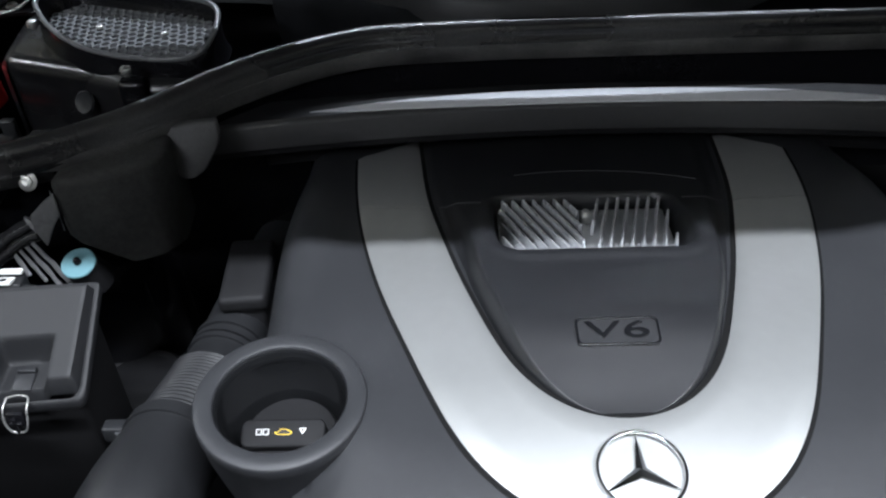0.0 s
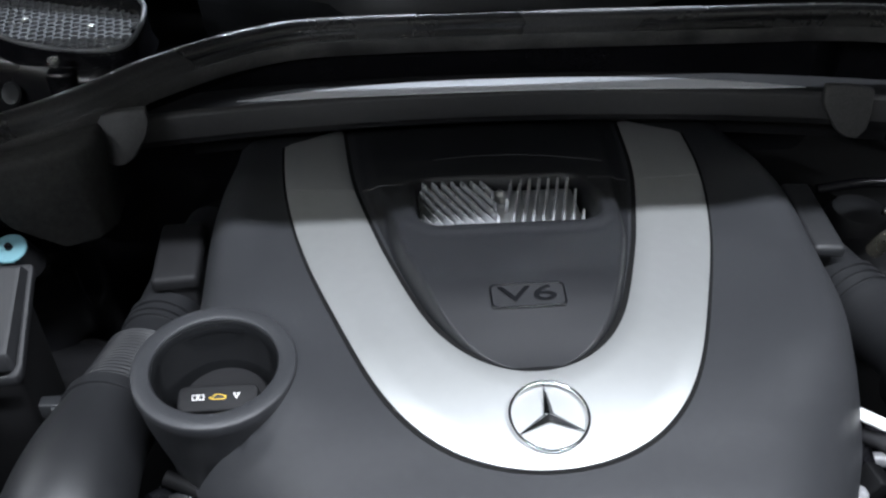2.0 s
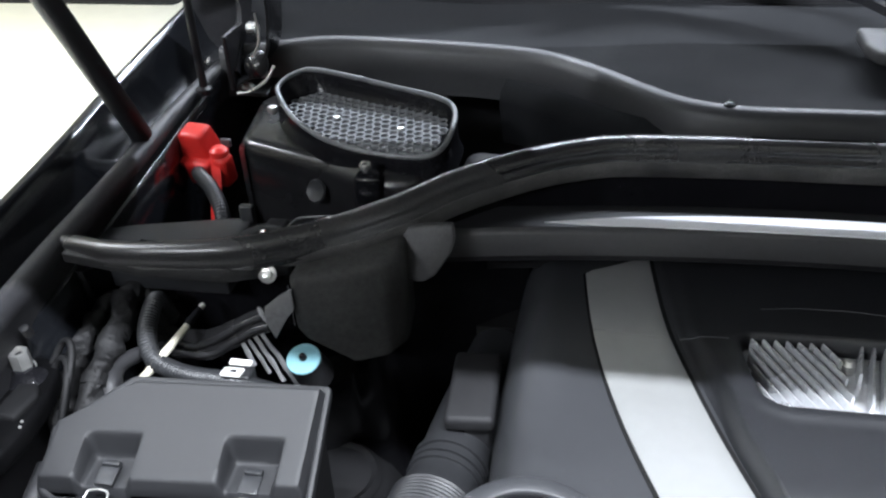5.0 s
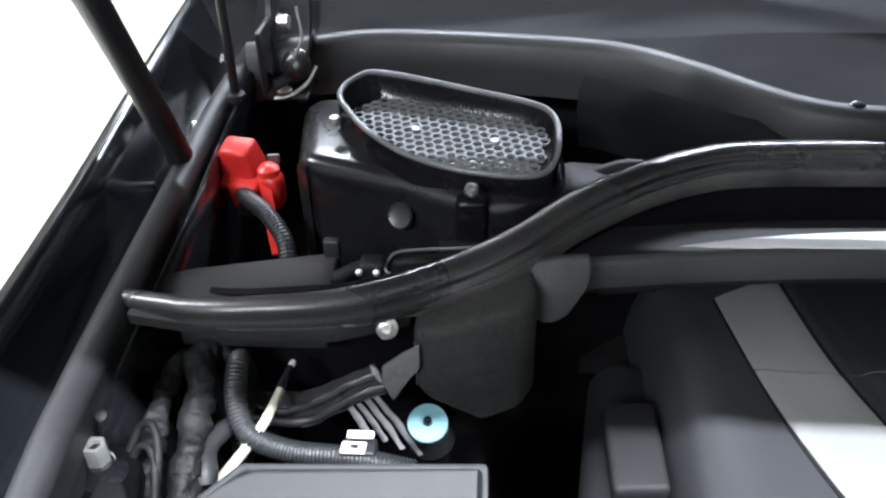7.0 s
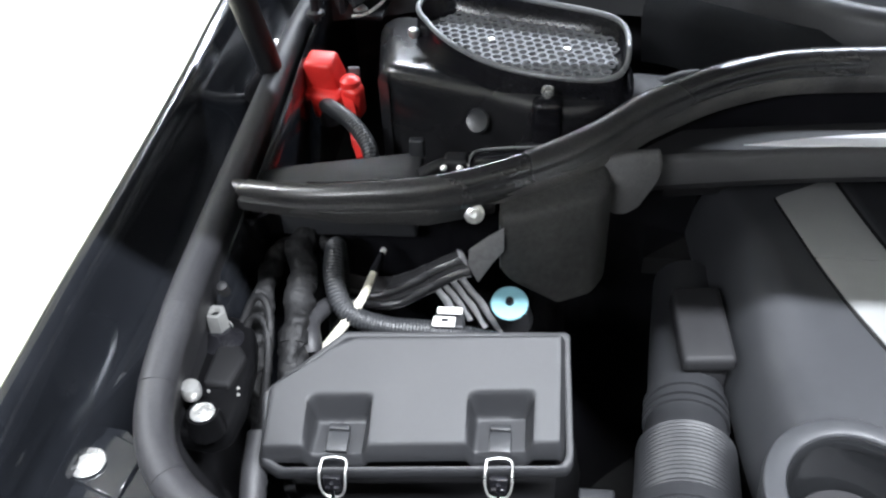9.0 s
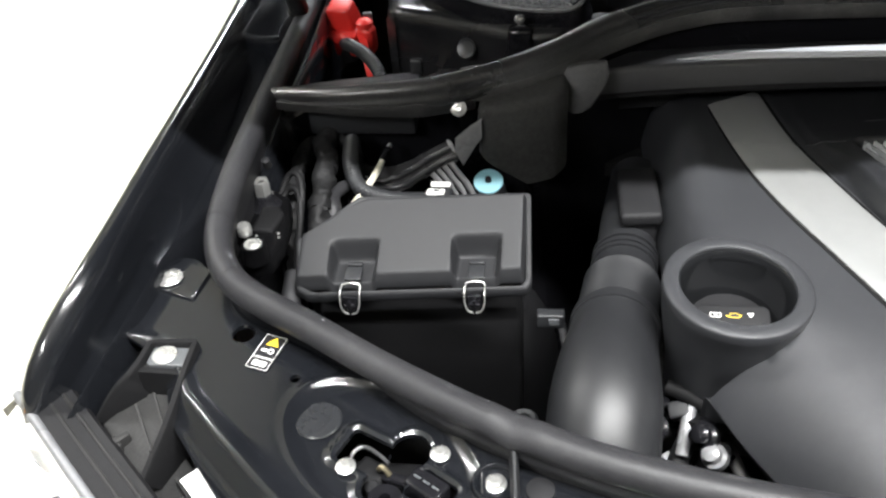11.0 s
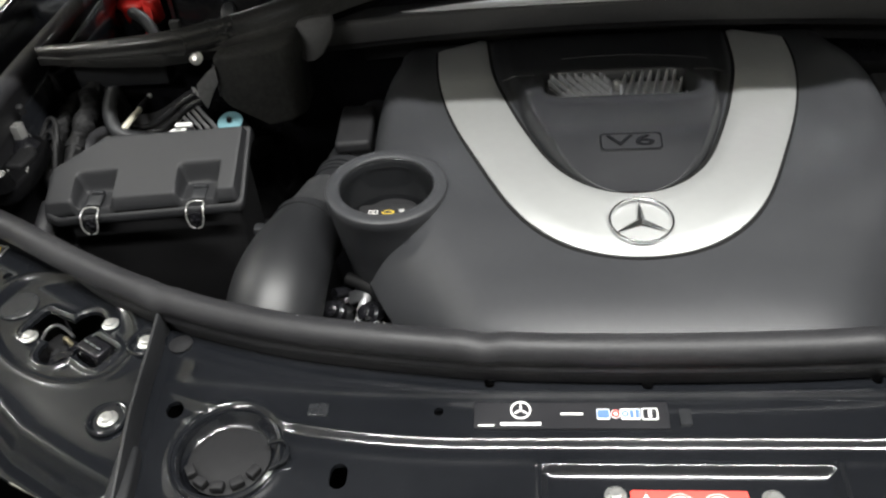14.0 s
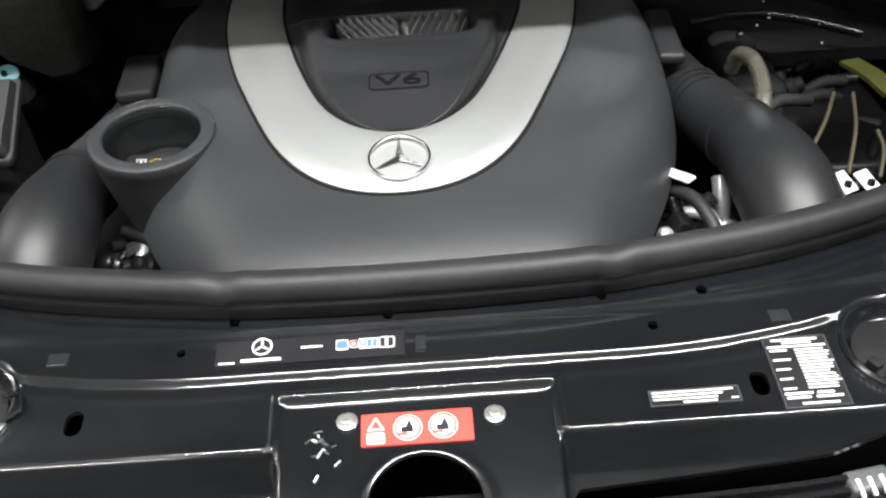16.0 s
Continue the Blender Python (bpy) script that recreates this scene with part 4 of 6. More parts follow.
# cooling fins down in the vent, raked towards the gap in the middle
FIN = [(-.0019, -.016), (-.0013, .003), (-.0006, .004), (.0006, .004), (.0013, .003), (.0019, -.016)]
FY0, FY1 = VY0 + .005, VY1 - .009
for side, slope, pitch in ((-1, .43, .0097), (1, .25, .0096)):
    for k in range(13):
        far = .006 + k * pitch
        y0, y1 = FY0, FY1
        near = far - slope * (y1 - y0)
        if near < .006:
            y0, near = y1 - (far - .006) / slope, .006
        if far > .077:
            y1, far = y0 + (.077 - near) / slope, .077
        if y1 - y0 < .008 or near > .074:
            continue
        z = lambda y: 1.0470 - .06 * (y - FY0)
        part("fin", sweep([Vector((VX + side * (far + (near - far) * u), y1 + (y0 - y1) * u, z(y1 + (y0 - y1) * u))) for u in (0, .5, 1)], FIN), ALU, cover)
part("fin_base", box((.158, .108, .003), (VX, .606, 1.0300), .001, pose(0, 0, 0, -4, 0, 0)), FINPLATE, cover, "bright cast fin plate")
part("fin_screw", lathe([(0, 0), (.006, 0), (.006, .010), (.003, .013), (0, .012)], (.002, .640, 1.028), 20), ZINC, cover)

# engine badge plate
def face_frame(x, y, fn, lift):
    e = .004
    n = Vector((-(fn(x + e, y) - fn(x - e, y)) / (2 * e), -(fn(x, y + e) - fn(x, y - e)) / (2 * e), 1)).normalized()
    right = (Vector((1, 0, 0)) - n * n.x).normalized()
    up = n.cross(right)
    m = Matrix((right, up, n)).transposed().to_4x4()
    return Matrix.Translation(Vector((x, y, fn(x, y))) + n * lift) @ m


pm = face_frame(-.004, .442, insert_z, .0004)
plate = prism(rounded(.060, .0245, .003, 4), -.002, .0008, .0003, 1)
plate.transform(pm)
plate = part("badge_plate", plate, INSERT, cover, "black plate with raised engine lettering")
rim = ring_prism(rounded(.060, .0245, .0045, 5), lambda x, y: .0017, lambda x, y: 0, .0016, .0004)
rim.transform(pm)
part("plate_rim", rim, BADGE, plate)
txt = lettering("V6", .021, (0, 0, 0), pm @ Matrix.Translation((0, 0, .0016)) @ Matrix.Diagonal((2.05, 1, 1, 1)), .0009)
part("plate_letters", txt, BADGE, plate, "raised black letters V6")

# round emblem on the trim
em = face_frame(-.006, .331, cover_z, .0068)


def blade(a):
    c, s = math.cos(radians(a)), math.sin(radians(a))
    p, q = Vector((c, s, 0)), Vector((-s, c, 0))
    R, w = .0272, .0042
    vs = [p * R, q * w - p * .003, -q * w - p * .003, Vector((0, 0, .0035)), -p * .004]
    return mesh_of([em @ v for v in vs], [(0, 1, 3), (0, 3, 2), (1, 4, 3), (4, 2, 3), (0, 2, 4, 1)], 5)


emblem = part("emblem", joined([blade(a) for a in (90, 210, 330)], 5), STARDARK, cover, "chrome three-pointed star emblem")
ring_path_e = [em @ Vector((.0276 * math.cos(2 * math.pi * k / 64), .0276 * math.sin(2 * math.pi * k / 64), .0012)) for k in range(65)]
part("emblem_ring", tube(ring_path_e, .0013, 10), CHROME, emblem)

# filler funnel
FX, FY, FZ = -.2435, .397, 1.064
funnel = part("filler_funnel", lathe([(.0440, -.012), (.0462, -.003), (.0468, -.0006), (.0476, .0), (.0588, -.0006), (.0598, -.0014), (.0602, -.003), (.0602, -.010), (.0594, -.0125), (.0575, -.030), (.052, -.060), (.046, -.09), (.044, -.12), (.028, -.12), (.034, -.086)], (FX, FY, FZ), 64, 50,
                            pose(0, 0, 0, 3, 2, 0)), COVER, cover, "round dark grey oil filler funnel")
part("funnel_liner", lathe([(.0438, -.013), (.0445, -.004), (.0460, -.002), (.0458, -.005), (.0415, -.030), (.0352, -.070), (.0345, -.070)], (FX, FY, FZ), 64, 50, pose(0, 0, 0, 3, 2, 0)), LINER, funnel, "smooth black funnel inside")

filler_cap = thing("oil_filler_cap", (FX, .395, 1.0), "black oil filler cap with small white and yellow symbols", "cap")
part("base", lathe([(0, -.030), (.035, -.030), (.036, -.008), (.034, -.004), (.020, -.003), (0, -.003)], (FX, .399, 1.021), 40, tilt=pose(0, 0, 0, 8, 0, 0)), CAPBLACK, filler_cap)
grip_m = Matrix.Translation((FX - .001, .392, 1.0265)) @ Matrix.Rotation(radians(20), 4, "X")
grip = prism(rounded(.060, .021, .006, 5), -.045, .010, .002)
grip.transform(grip_m)
grip = part("grip", grip, CAPBLACK, filler_cap)
step = prism(rounded(.054, .012, .004, 4, 0, -.015), -.030, .002, .0015)
step.transform(grip_m)
part("step", step, CAPBLACK, filler_cap)


def icon(outline, ink, lift=.0104):
    q = prism([(.78 * x, .66 * y) for x, y in outline], .0095, lift, 0)
    q.transform(grip_m)
    part("symbol", q, ink, grip)


for k in (-1, 1):
    icon(rounded(.0054, .0068, .0006, 2, -.0185 + k * .0031, .001), WHITE)
    icon(rounded(.0036, .0048, .0004, 2, -.0185 + k * .0031, .001), BLACKINK, .0106)
icon([(-.0085, .0005), (-.0075, -.0005), (-.004, -.0025), (.006, -.0025), (.008, -.001), (.0085, .0015), (.0065, .002), (.003, .004), (-.003, .004), (-.004, .001), (-.007, .0005)], YELLOW)
icon([(-.0040, -.0016), (.0062, -.0016), (.0070, -.0004), (.0056, .0014), (.0026, .0031), (-.0024, .0031), (-.0033, .0004), (-.0060, -.0002)], BLACKINK, .0106)
icon([(.0145, .0045), (.0215, .0045), (.018, -.0025)], WHITE)
icon([(.0160, .0036), (.0200, .0036), (.018, -.0002)], BLACKINK, .0106)

# air ducts, one each side
def duct(s):
    ob = thing("air_intake_duct", (s * .35, .38, .85), "black plastic air intake duct with a ribbed hose" if s < 0 else "black smooth plastic air intake duct", "air duct", "air intake ducts")
    if s < 0:
        mid = [(-.300, .70, .965), (-.314, .60, .974), (-.322, .53, .977), (-.327, .49, .979), (-.332, .452, .986), (-.338, .41, .995), (-.345, .36, .999), (-.350, .31, .988), (-.353, .27, .955), (-.354, .245, .90), (-.354, .235, .81)]
    else:
        mid = [(.300, .70, .965), (.318, .60, .976), (.330, .53, .980), (.338, .49, .981), (.345, .452, .987), (.351, .41, .995), (.356, .36, .999), (.360, .31, .988), (.363, .27, .955), (.364, .245, .90), (.364, .235, .81)]
    path = spline(mid, 240)
    at = lambda y: min(range(240), key=lambda q: abs(path[q].y - y) + (9 if path[q].z < .9 and y > .28 else 0))
    part("rear_hose", tube(path[:at(.53):3], .030, 24), DUCT, ob)
    for y in (.536, .527, .518):
        k = at(y)
        part("clamp_ring", tube(path[k - 1:k + 2], .0332, 36), DUCT, ob)
    part("collar", tube(path[at(.548):at(.478):2], [.0305 + .0035 * smooth(6, 12, i) for i in range(len(path[at(.548):at(.478):2]))], 36), DUCT, ob)
    if s < 0:
        part("ribbed_hose", ribbed([tuple(path[q]) for q in range(at(.489), at(.414), 3)], .0372, .0042, .0016, 40), DUCT, ob, "ribbed rubber hose")
    else:
        part("sleeve", tube(path[at(.505):at(.425):2], .0375, 40), DUCT, ob)
    tail = path[at(.420 if s < 0 else .438)::2]
    part("elbow", tube(tail, [.0378 + .0085 * smooth(0, 22, i) for i in range(len(tail))], 44), DUCT, ob, "smooth moulded elbow")
    k = at(.412 if s < 0 else .430)
    part("elbow_lip", tube(path[k - 2:k + 3:2], .0402, 40), DUCT, ob)
    part("mould_line", tube([q + Vector((-.004 * s, -.004, .0462)) for q in tail[30:52:3]] if len(tail) > 56 else [tail[0], tail[1]], .0006, 6), DUCT, ob)
    return ob


duct(-1), duct(1)
for s in (-1, 1):
    con = thing("side_connector", (s * .31, .59, 1.0), "black plastic connector box beside the cover", "connector", "side connectors")
    if s < 0:
        part("housing", prism([(-.330, .626), (-.289, .628), (-.286, .548), (-.328, .545)], 1.008, 1.026, .005, top=lambda x, y: 1.023 + .008 * (y - .54) / .1), CAPBLACK, con)
    else:
        part("housing", prism([(.289, .638), (.318, .636), (.317, .538), (.286, .541)], 1.016, 1.034, .005, top=lambda x, y: 1.030 + .010 * (y - .54) / .1), DULLBLACK, con)
    part("shelf", prism([(s * -.314, .600), (s * -.290, .602), (s * -.290, .552), (s * -.312, .549)], .965, 1.013, .003), CAPBLACK, con)

# ---------------------------------------------------------------- fuse box
lid_z = lambda x, y: 1.0605 + (y - .525) * .50
fuse = thing("fuse_box", (-.52, .48, .8), "black plastic fuse box with clipped lid", "fuse box")
part("base", prism([(-.622, .450), (-.424, .461), (-.425, .530), (-.587, .524), (-.632, .486)], .78, 1.0, .005, top=lambda x, y: lid_z(x, y) - .026), BASEBLACK, fuse)
part("rim", ring_prism([(-.638, .4395), (-.625, .4335), (-.417, .4455), (-.4130, .452), (-.4165, .537), (-.588, .531), (-.645, .486)], lambda x, y: lid_z(x, y) - .0095, lambda x, y: lid_z(x, y) - .0205), LIDGREY, fuse, "lid rim with rounded lip")


def lid_mesh():
    """The sloping lid with two pockets for the clips."""
    nx, ny = 110, 60
    verts, faces = [], []
    for i in range(nx):
        u = i / (nx - 1)
        x = -.640 + u * .2205
        yf = .4405 + .0135 * u
        yb = float(np.interp(x, [-.640, -.630, -.588, -.576, -.42], [.486, .492, .520, .5245, .532]))
        for j in range(ny):
            v = j / (ny - 1)
            y = yf + (yb - yf) * v
            z = lid_z(x, y)
            for cx in (-.583, -.4655):
                dx, dy = abs(x - cx) - .0225, y - (yf + .036)
                inside = (1 - smooth(-.005, .002, dx)) * (1 - smooth(-.006, .002, dy))
                flat = lid_z(x, yf) - .010
                z = z + (min(z, flat + (y - yf) * .12) - z) * inside
            edge = min(x + .640, -.4195 - x, yb - y)
            z -= .012 * (1 - smooth(0, .006, edge)) ** 2
            z -= .010 * (1 - smooth(0, .005, y - yf)) ** 2
            verts.append((x, y, z))
    n = len(verts)
    for i in range(nx - 1):
        for j in range(ny - 1):
            a = i * ny + j
            faces.append((a, a + ny, a + ny + 1, a + 1))
    edge = [i * ny for i in range(nx)] + [(nx - 1) * ny + j for j in range(1, ny)] + [i * ny + ny - 1 for i in range(nx - 2, -1, -1)] + [j for j in range(ny - 2, 0, -1)]
    for e in edge:
        v = verts[e]
        verts.append((v[0], v[1], min(v[2] - .004, lid_z(v[0], v[1]) - .014)))
    for a in range(len(edge)):
        b = (a + 1) % len(edge)
        faces.append((edge[a], edge[b], n + b, n + a))
    return mesh_of(verts, faces, 45)


lid = part("lid", lid_mesh(), LIDGREY, fuse, "sloping lid with two pockets")
for cx, fy in ((-.583, .4435), (-.4655, .4505)):
    clip = part("clip", joined([box((.016, .016, .004), (cx, fy + .012, 1.0145), .001, pose(0, 0, 0, 12, 0, 0)), box((.015, .005, .006), (cx, fy + .022, 1.0175), .001)]), PLASTIC, fuse, "dark plastic clip")
    loop = spline([(cx - .0085, fy - .003, 1.014), (cx - .0095, fy - .012, 1.010), (cx - .0090, fy - .0165, 1.000), (cx - .0060, fy - .0180, .9925), (cx + .000, fy - .0180, .9905), (cx + .0060, fy - .0180, .9925),
                   (cx + .0090, fy - .0165, 1.000), (cx + .0095, fy - .012, 1.010), (cx + .0085, fy - .003, 1.014), (cx, fy - .002, 1.0155), (cx - .0085, fy - .003, 1.014)], 50)
    part("wire_loop", tube(loop, .0009, 8), ZINC, clip, "bright bent wire loop")
    part("hook", joined([box((.013, .004, .018), (cx, fy - .0140, 1.000), .001), box((.003, .003, .016), (cx, fy - .0175, .998), .0006), box((.010, .003, .003), (cx, fy - .0175, 1.000), .0006)]), GLOSSY, clip)

# ---------------------------------------------------------------- fenders and side walls
def fender(s):
    path = [Vector((-s * x, y, z)) for x, y, z in ((-.824, .268, 1.020), (-.814, .277, 1.048), (-.797, .305, 1.080), (-.781, .36, 1.104), (-.780, .42, 1.110), (-.782, .50, 1.116), (-.783, .60, 1.123), (-.784, .70, 1.131), (-.785, .80, 1.141), (-.786, .95, 1.160), (-.790, 1.28, 1.190), (-.80, 1.6, 1.20))]
    path = spline(path, 70)
    prof = [(.004, -.42), (-.004, -.20), (-.016, -.07), (-.014, -.030), (-.011, -.012), (-.006, -.003), (.0, .0), (.005, -.0016), (.009, -.006), (.015, -.022), (.024, -.048), (.040, -.066), (.064, -.074), (.078, -.070), (.086, -.050), (.092, -.036), (.096, -.040), (.096, -.30), (.040, -.30), (.0, -.42)]
    prof = [(a * (1 if s < 0 else -1), b) for a, b in prof]
    ob = thing("fender", (s * .8, .8, .7), "glossy black painted fender edge beside the engine bay", "fender", "fenders", "structure")
    part("skin", sweep(path, prof, sharp=50, level=True, warp=lambda u, a, b: (a * (.42 + .58 * smooth(.12, .26, u)) if a * -s > .02 else a, b)), PAINT, ob)
    return ob


for s in (-1, 1):
    fen = fender(s)
    for y, x in ((.47, -.742), (.62, -.752), (.80, -.760), (.95, -.764)):
        part("clip_slot", prism(rounded(.010, .018, .003, 3, -s * x, y), 1.035, 1.0515 + .006 * smooth(.3, .9, y), .001, 1), APRON, fen)
    for x, y, z, turn in ((.764, 1.061, 1.106, 10), (.764, 1.036, 1.101, 14), (.763, .993, 1.098, 12), (.746, 1.012, 1.094, 80), (.742, .945, 1.096, 20), (.752, 1.09, 1.112, 10)):
        part("spring_clip", box((.006, .016, .005), (s * x, y, z), .0015, pose(0, 0, 0, 15, 0, turn)), ZINC, fen, "small bright spring clip")
        part("clip_foot", box((.016, .012, .06), (s * x, y, z - .032), .003), APRON, fen)
    # bay side wall below the seal
    wall_path = [p + Vector((0, 0, -.045)) for p in spline([(s * -a, b, c) if s > 0 else (a, b, c) for a, b, c in LEFT[:12]], 60)]
    solo("bay_side_wall", sweep(wall_path, [(-.004, -.40), (-.004, 0), (.004, 0), (.004, -.40)]), APRON, "black painted side wall of the engine bay", "body panel", kind="structure")
# front wall, floor and block: shade down there is put into their colour
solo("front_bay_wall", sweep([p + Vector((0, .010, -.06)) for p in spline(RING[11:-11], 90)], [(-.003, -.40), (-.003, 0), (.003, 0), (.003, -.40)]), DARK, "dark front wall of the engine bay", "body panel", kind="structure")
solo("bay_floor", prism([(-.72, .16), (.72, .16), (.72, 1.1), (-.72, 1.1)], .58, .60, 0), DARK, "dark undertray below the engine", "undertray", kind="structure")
solo("engine_block", joined([box((.50, .55, .25), (0, .47, .73), .03), box((.62, .30, .08), (0, .55, .80), .02)]), DARK, "engine block under the cover, shade put into its near-black colour", "engine")

# bracket with studs on the side wall
brk = thing("stud_bracket", (-.67, .48, 1.03), "glossy black bracket with bright studs", "bracket")
# plate and pedestal blackened to stand in for the dark bonnet they reflect
part("plate", prism([(-.694, .436), (-.688, .428), (-.664, .424), (-.652, .432), (-.648, .46), (-.652, .50), (-.660, .532), (-.672, .545), (-.694, .55)], 1.030, 1.050, .005), PITBLACK, brk)
part("cushion", prism([(-.682, .470), (-.660, .468), (-.656, .498), (-.664, .510), (-.682, .508)], 1.046, 1.056, .004), BASEBLACK, brk, "matt black raised pad")
part("nut_foot", lathe([(0, 0), (.016, 0), (.0165, .004), (.011, .010), (.009, .016), (0, .016)], (-.682, .519, 1.046), 28), GLOSSY, brk)
part("nut", joined([lathe([(.004, .006), (.0040, .0), (.0080, 0), (.0085, .002), (.0085, .015), (.0080, .0175), (.0048, .0175), (.0042, .016), (.004, .006)], (-.683, .521, 1.060), 6, 20), lathe([(.005, 0), (.010, 0), (.010, .002), (.005, .003)], (-.683, .521, 1.0585), 24)]), ZINC, brk, "tall zinc hexagon nut with a hollow end")
# dark disc down the nut draws the shade of its hollow
part("bore", lathe([(0, 0), (.0039, 0), (.0039, .0006), (0, .0006)], (-.683, .521, 1.0735), 16), DARK, brk)
part("stud", lathe([(.0036, .024), (.0066, .026), (.0073, .029), (.0071, .034), (.0060, .0362), (0, .0366)], (-.678, .448, 1.0405), 28), ZINC, brk, "pale round-headed stud")
part("shank", lathe([(0, 0), (.0045, 0), (.0045, .0255), (0, .0255)], (-.678, .448, 1.0405), 20), GLOSSY, brk)
part("pedestal", lathe([(0, 0), (.013, 0), (.011, .018), (0, .018)], (-.6662, .4337, 1.048), 24), PITBLACK, brk)
bolt((-.6662, .4337, 1.066), brk, True, size=.50)
part("lug", lathe([(0, 0), (.0045, 0), (.004, .010), (0, .012)], (-.677, .534, 1.086), 12, tilt=pose(0, 0, 0, 20, 0, 0)), CAPBLACK, brk)
for x, y in ((-.655, .470), (-.653, .464), (-.676, .466)):
    part("rivet", lathe([(0, 0), (.0014, 0), (.001, .0012), (0, .0015)], (x, y, 1.0505), 10), ZINC, brk)

# strut tower side: felt block, foil-backed cover, blue cap, clip
tower = solo("insulation_block", prism([(-.474, .612), (-.462, .608), (-.425, .620), (-.394, .636), (-.381, .660), (-.386, .715), (-.474, .70)], 1.0, 1.108, .008, bottom=lambda x, y: 1.004 + .045 * (1 - smooth(-.472, -.440, x))), FELT, "worn black felt-covered block under the seal", "insulation")
tower = thing("strut_tower", (-.475, .645, .8), "black painted strut tower with a domed top", "strut tower")
part("dome", lathe([(0, .085), (.040, .083), (.066, .068), (.082, .035), (.088, .0), (.088, -.25), (0, -.25)], (-.475, .648, .735), 48), CAPBLACK, tower)
part("rim", lathe([(.040, .083), (.046, .086), (.052, .080), (.046, .074)], (-.475, .648, .736), 40), CAPBLACK, tower)
cap = thing("blue_washer", (-.464, .599, 1.01), "pale blue plastic washer on a black stud", "washer")
part("disc", lathe([(0, 0), (.0150, 0), (.0158, .0012), (.0150, .0026), (.004, .0030), (0, .0030)], (-.464, .597, 1.0275), 40, tilt=pose(0, 0, 0, 22, 0, 0)), BLUE, cap)
part("stud", lathe([(0, 0), (.0038, 0), (.0034, .005), (.0015, .0075), (0, .008)], (-.464, .5965, 1.0295), 12, tilt=pose(0, 0, 0, 22, 0, 0)), GLOSSY, cap)
part("dome", lathe([(.0, .0), (.012, -.002), (.016, -.008), (.020, -.03), (0, -.03)], (-.464, .600, 1.0255), 28, tilt=pose(0, 0, 0, 22, 0, 0)), CAPBLACK, cap)
shield = thing("ribbed_shield", (-.51, .60, 1.0), "crumpled glossy black ribbed cover", "cover")
def loft(curves, n, thick):
    """A thin sheet stretched over several curves."""
    rows = [spline(c, n) for c in curves]
    k = len(rows)
    vs = [tuple(rows[j][i] + noise.noise_vector(rows[j][i] * 90) * .0012) for i in range(n) for j in range(k)]
    vs += [(x, y + thick, z - thick * .4) for x, y, z in vs]
    fs, off = [], n * k
    for i in range(n - 1):
        for j in range(k - 1):
            q = i * k + j
            fs += [(q, q + k, q + k + 1, q + 1), (off + q, off + q + 1, off + q + k + 1, off + q + k)]
    for i in range(n - 1):
        for j in (0, k - 1):
            q = i * k + j
            fs.append((q, q + k, off + q + k, off + q))
    for i in (0, n - 1):
        for j in range(k - 1):
            q = i * k + j
            fs.append((q, q + 1, off + q + 1, off + q))
    return mesh_of(vs, fs, 50)


RIDGE_A = [(-.616, .615, 1.022), (-.6065, .614, 1.0215), (-.5833, .614, 1.0171), (-.5636, .614, 1.0228), (-.5436, .614, 1.0351), (-.5239, .614, 1.0494), (-.5030, .614, 1.0605)]
RIDGE_B = [(-.614, .609, 1.016), (-.6038, .608, 1.0155), (-.5781, .608, 1.0117), (-.5537, .608, 1.0176), (-.5337, .608, 1.0317), (-.5143, .608, 1.0454), (-.4967, .608, 1.0535)]
TOPLINE = [(-.616, .622, 1.036), (-.6065, .621, 1.0345), (-.5833, .620, 1.031), (-.558, .618, 1.0372), (-.5335, .618, 1.0509), (-.5180, .618, 1.0600), (-.5055, .618, 1.0665)]
LOWLINE = [(x, y - .001, z - .006) for x, y, z in RIDGE_B]
part("backing", loft([TOPLINE, [(x, y + .002, z - .002) for x, y, z in RIDGE_A], [(x, y + .002, z - .002) for x, y, z in RIDGE_B], LOWLINE], 40, .003), SATINBAND, shield)
for ridge_line in (RIDGE_A, RIDGE_B):
    part("band", tube([q + noise.noise_vector(q * 60) * .0012 for q in spline(ridge_line, 44)], .0036, 12), SATINBAND, shield)
part("crumpled_end", loft([[(-.509, .616, 1.068), (-.502, .613, 1.066), (-.498, .612, 1.058)], [(-.505, .611, 1.060), (-.499, .609, 1.057), (-.495, .609, 1.052)]], 14, .003), FOIL, shield, "bright crumpled end")
for k in range(4):
    u = k / 3
    a, b = Vector((-.5253 + .021 * u, .606, 1.0324 + .0137 * u)), Vector((-.5108 + .039 * u, .592, 1.0179 - .0213 * u))
    side = Vector((.0030, -.002, .0032))
    mid = (a + b) / 2 + Vector((.001, -.002, .003))
    part("foil_strip", loft([[tuple(a - side), tuple(mid - side), tuple(b - side)], [tuple(a + Vector((0, -.002, .001))), tuple(mid + Vector((0, -.002, .001))), tuple(b + Vector((0, -.002, .001)))], [tuple(a + side), tuple(mid + side), tuple(b + side)]], 18, .0015), FOIL, shield, "dull crumpled foil strip")
me = prism([(-.498, 1.074), (-.482, 1.0885), (-.4690, 1.0985), (-.4690, 1.077), (-.4773, 1.066), (-.4905, 1.043), (-.499, 1.058)], -.0015, .0015, .001)
for v in me.vertices:
    x, up, out = v.co
    v.co = (x, .607 + .10 * (up - 1.07) - .15 * (x + .48) - out + .0015 * noise.noise((x * 90, up * 90, 2)), up)
part("gusset", me, CLOTHGREY, shield, "dull dusty grey corner cloth")
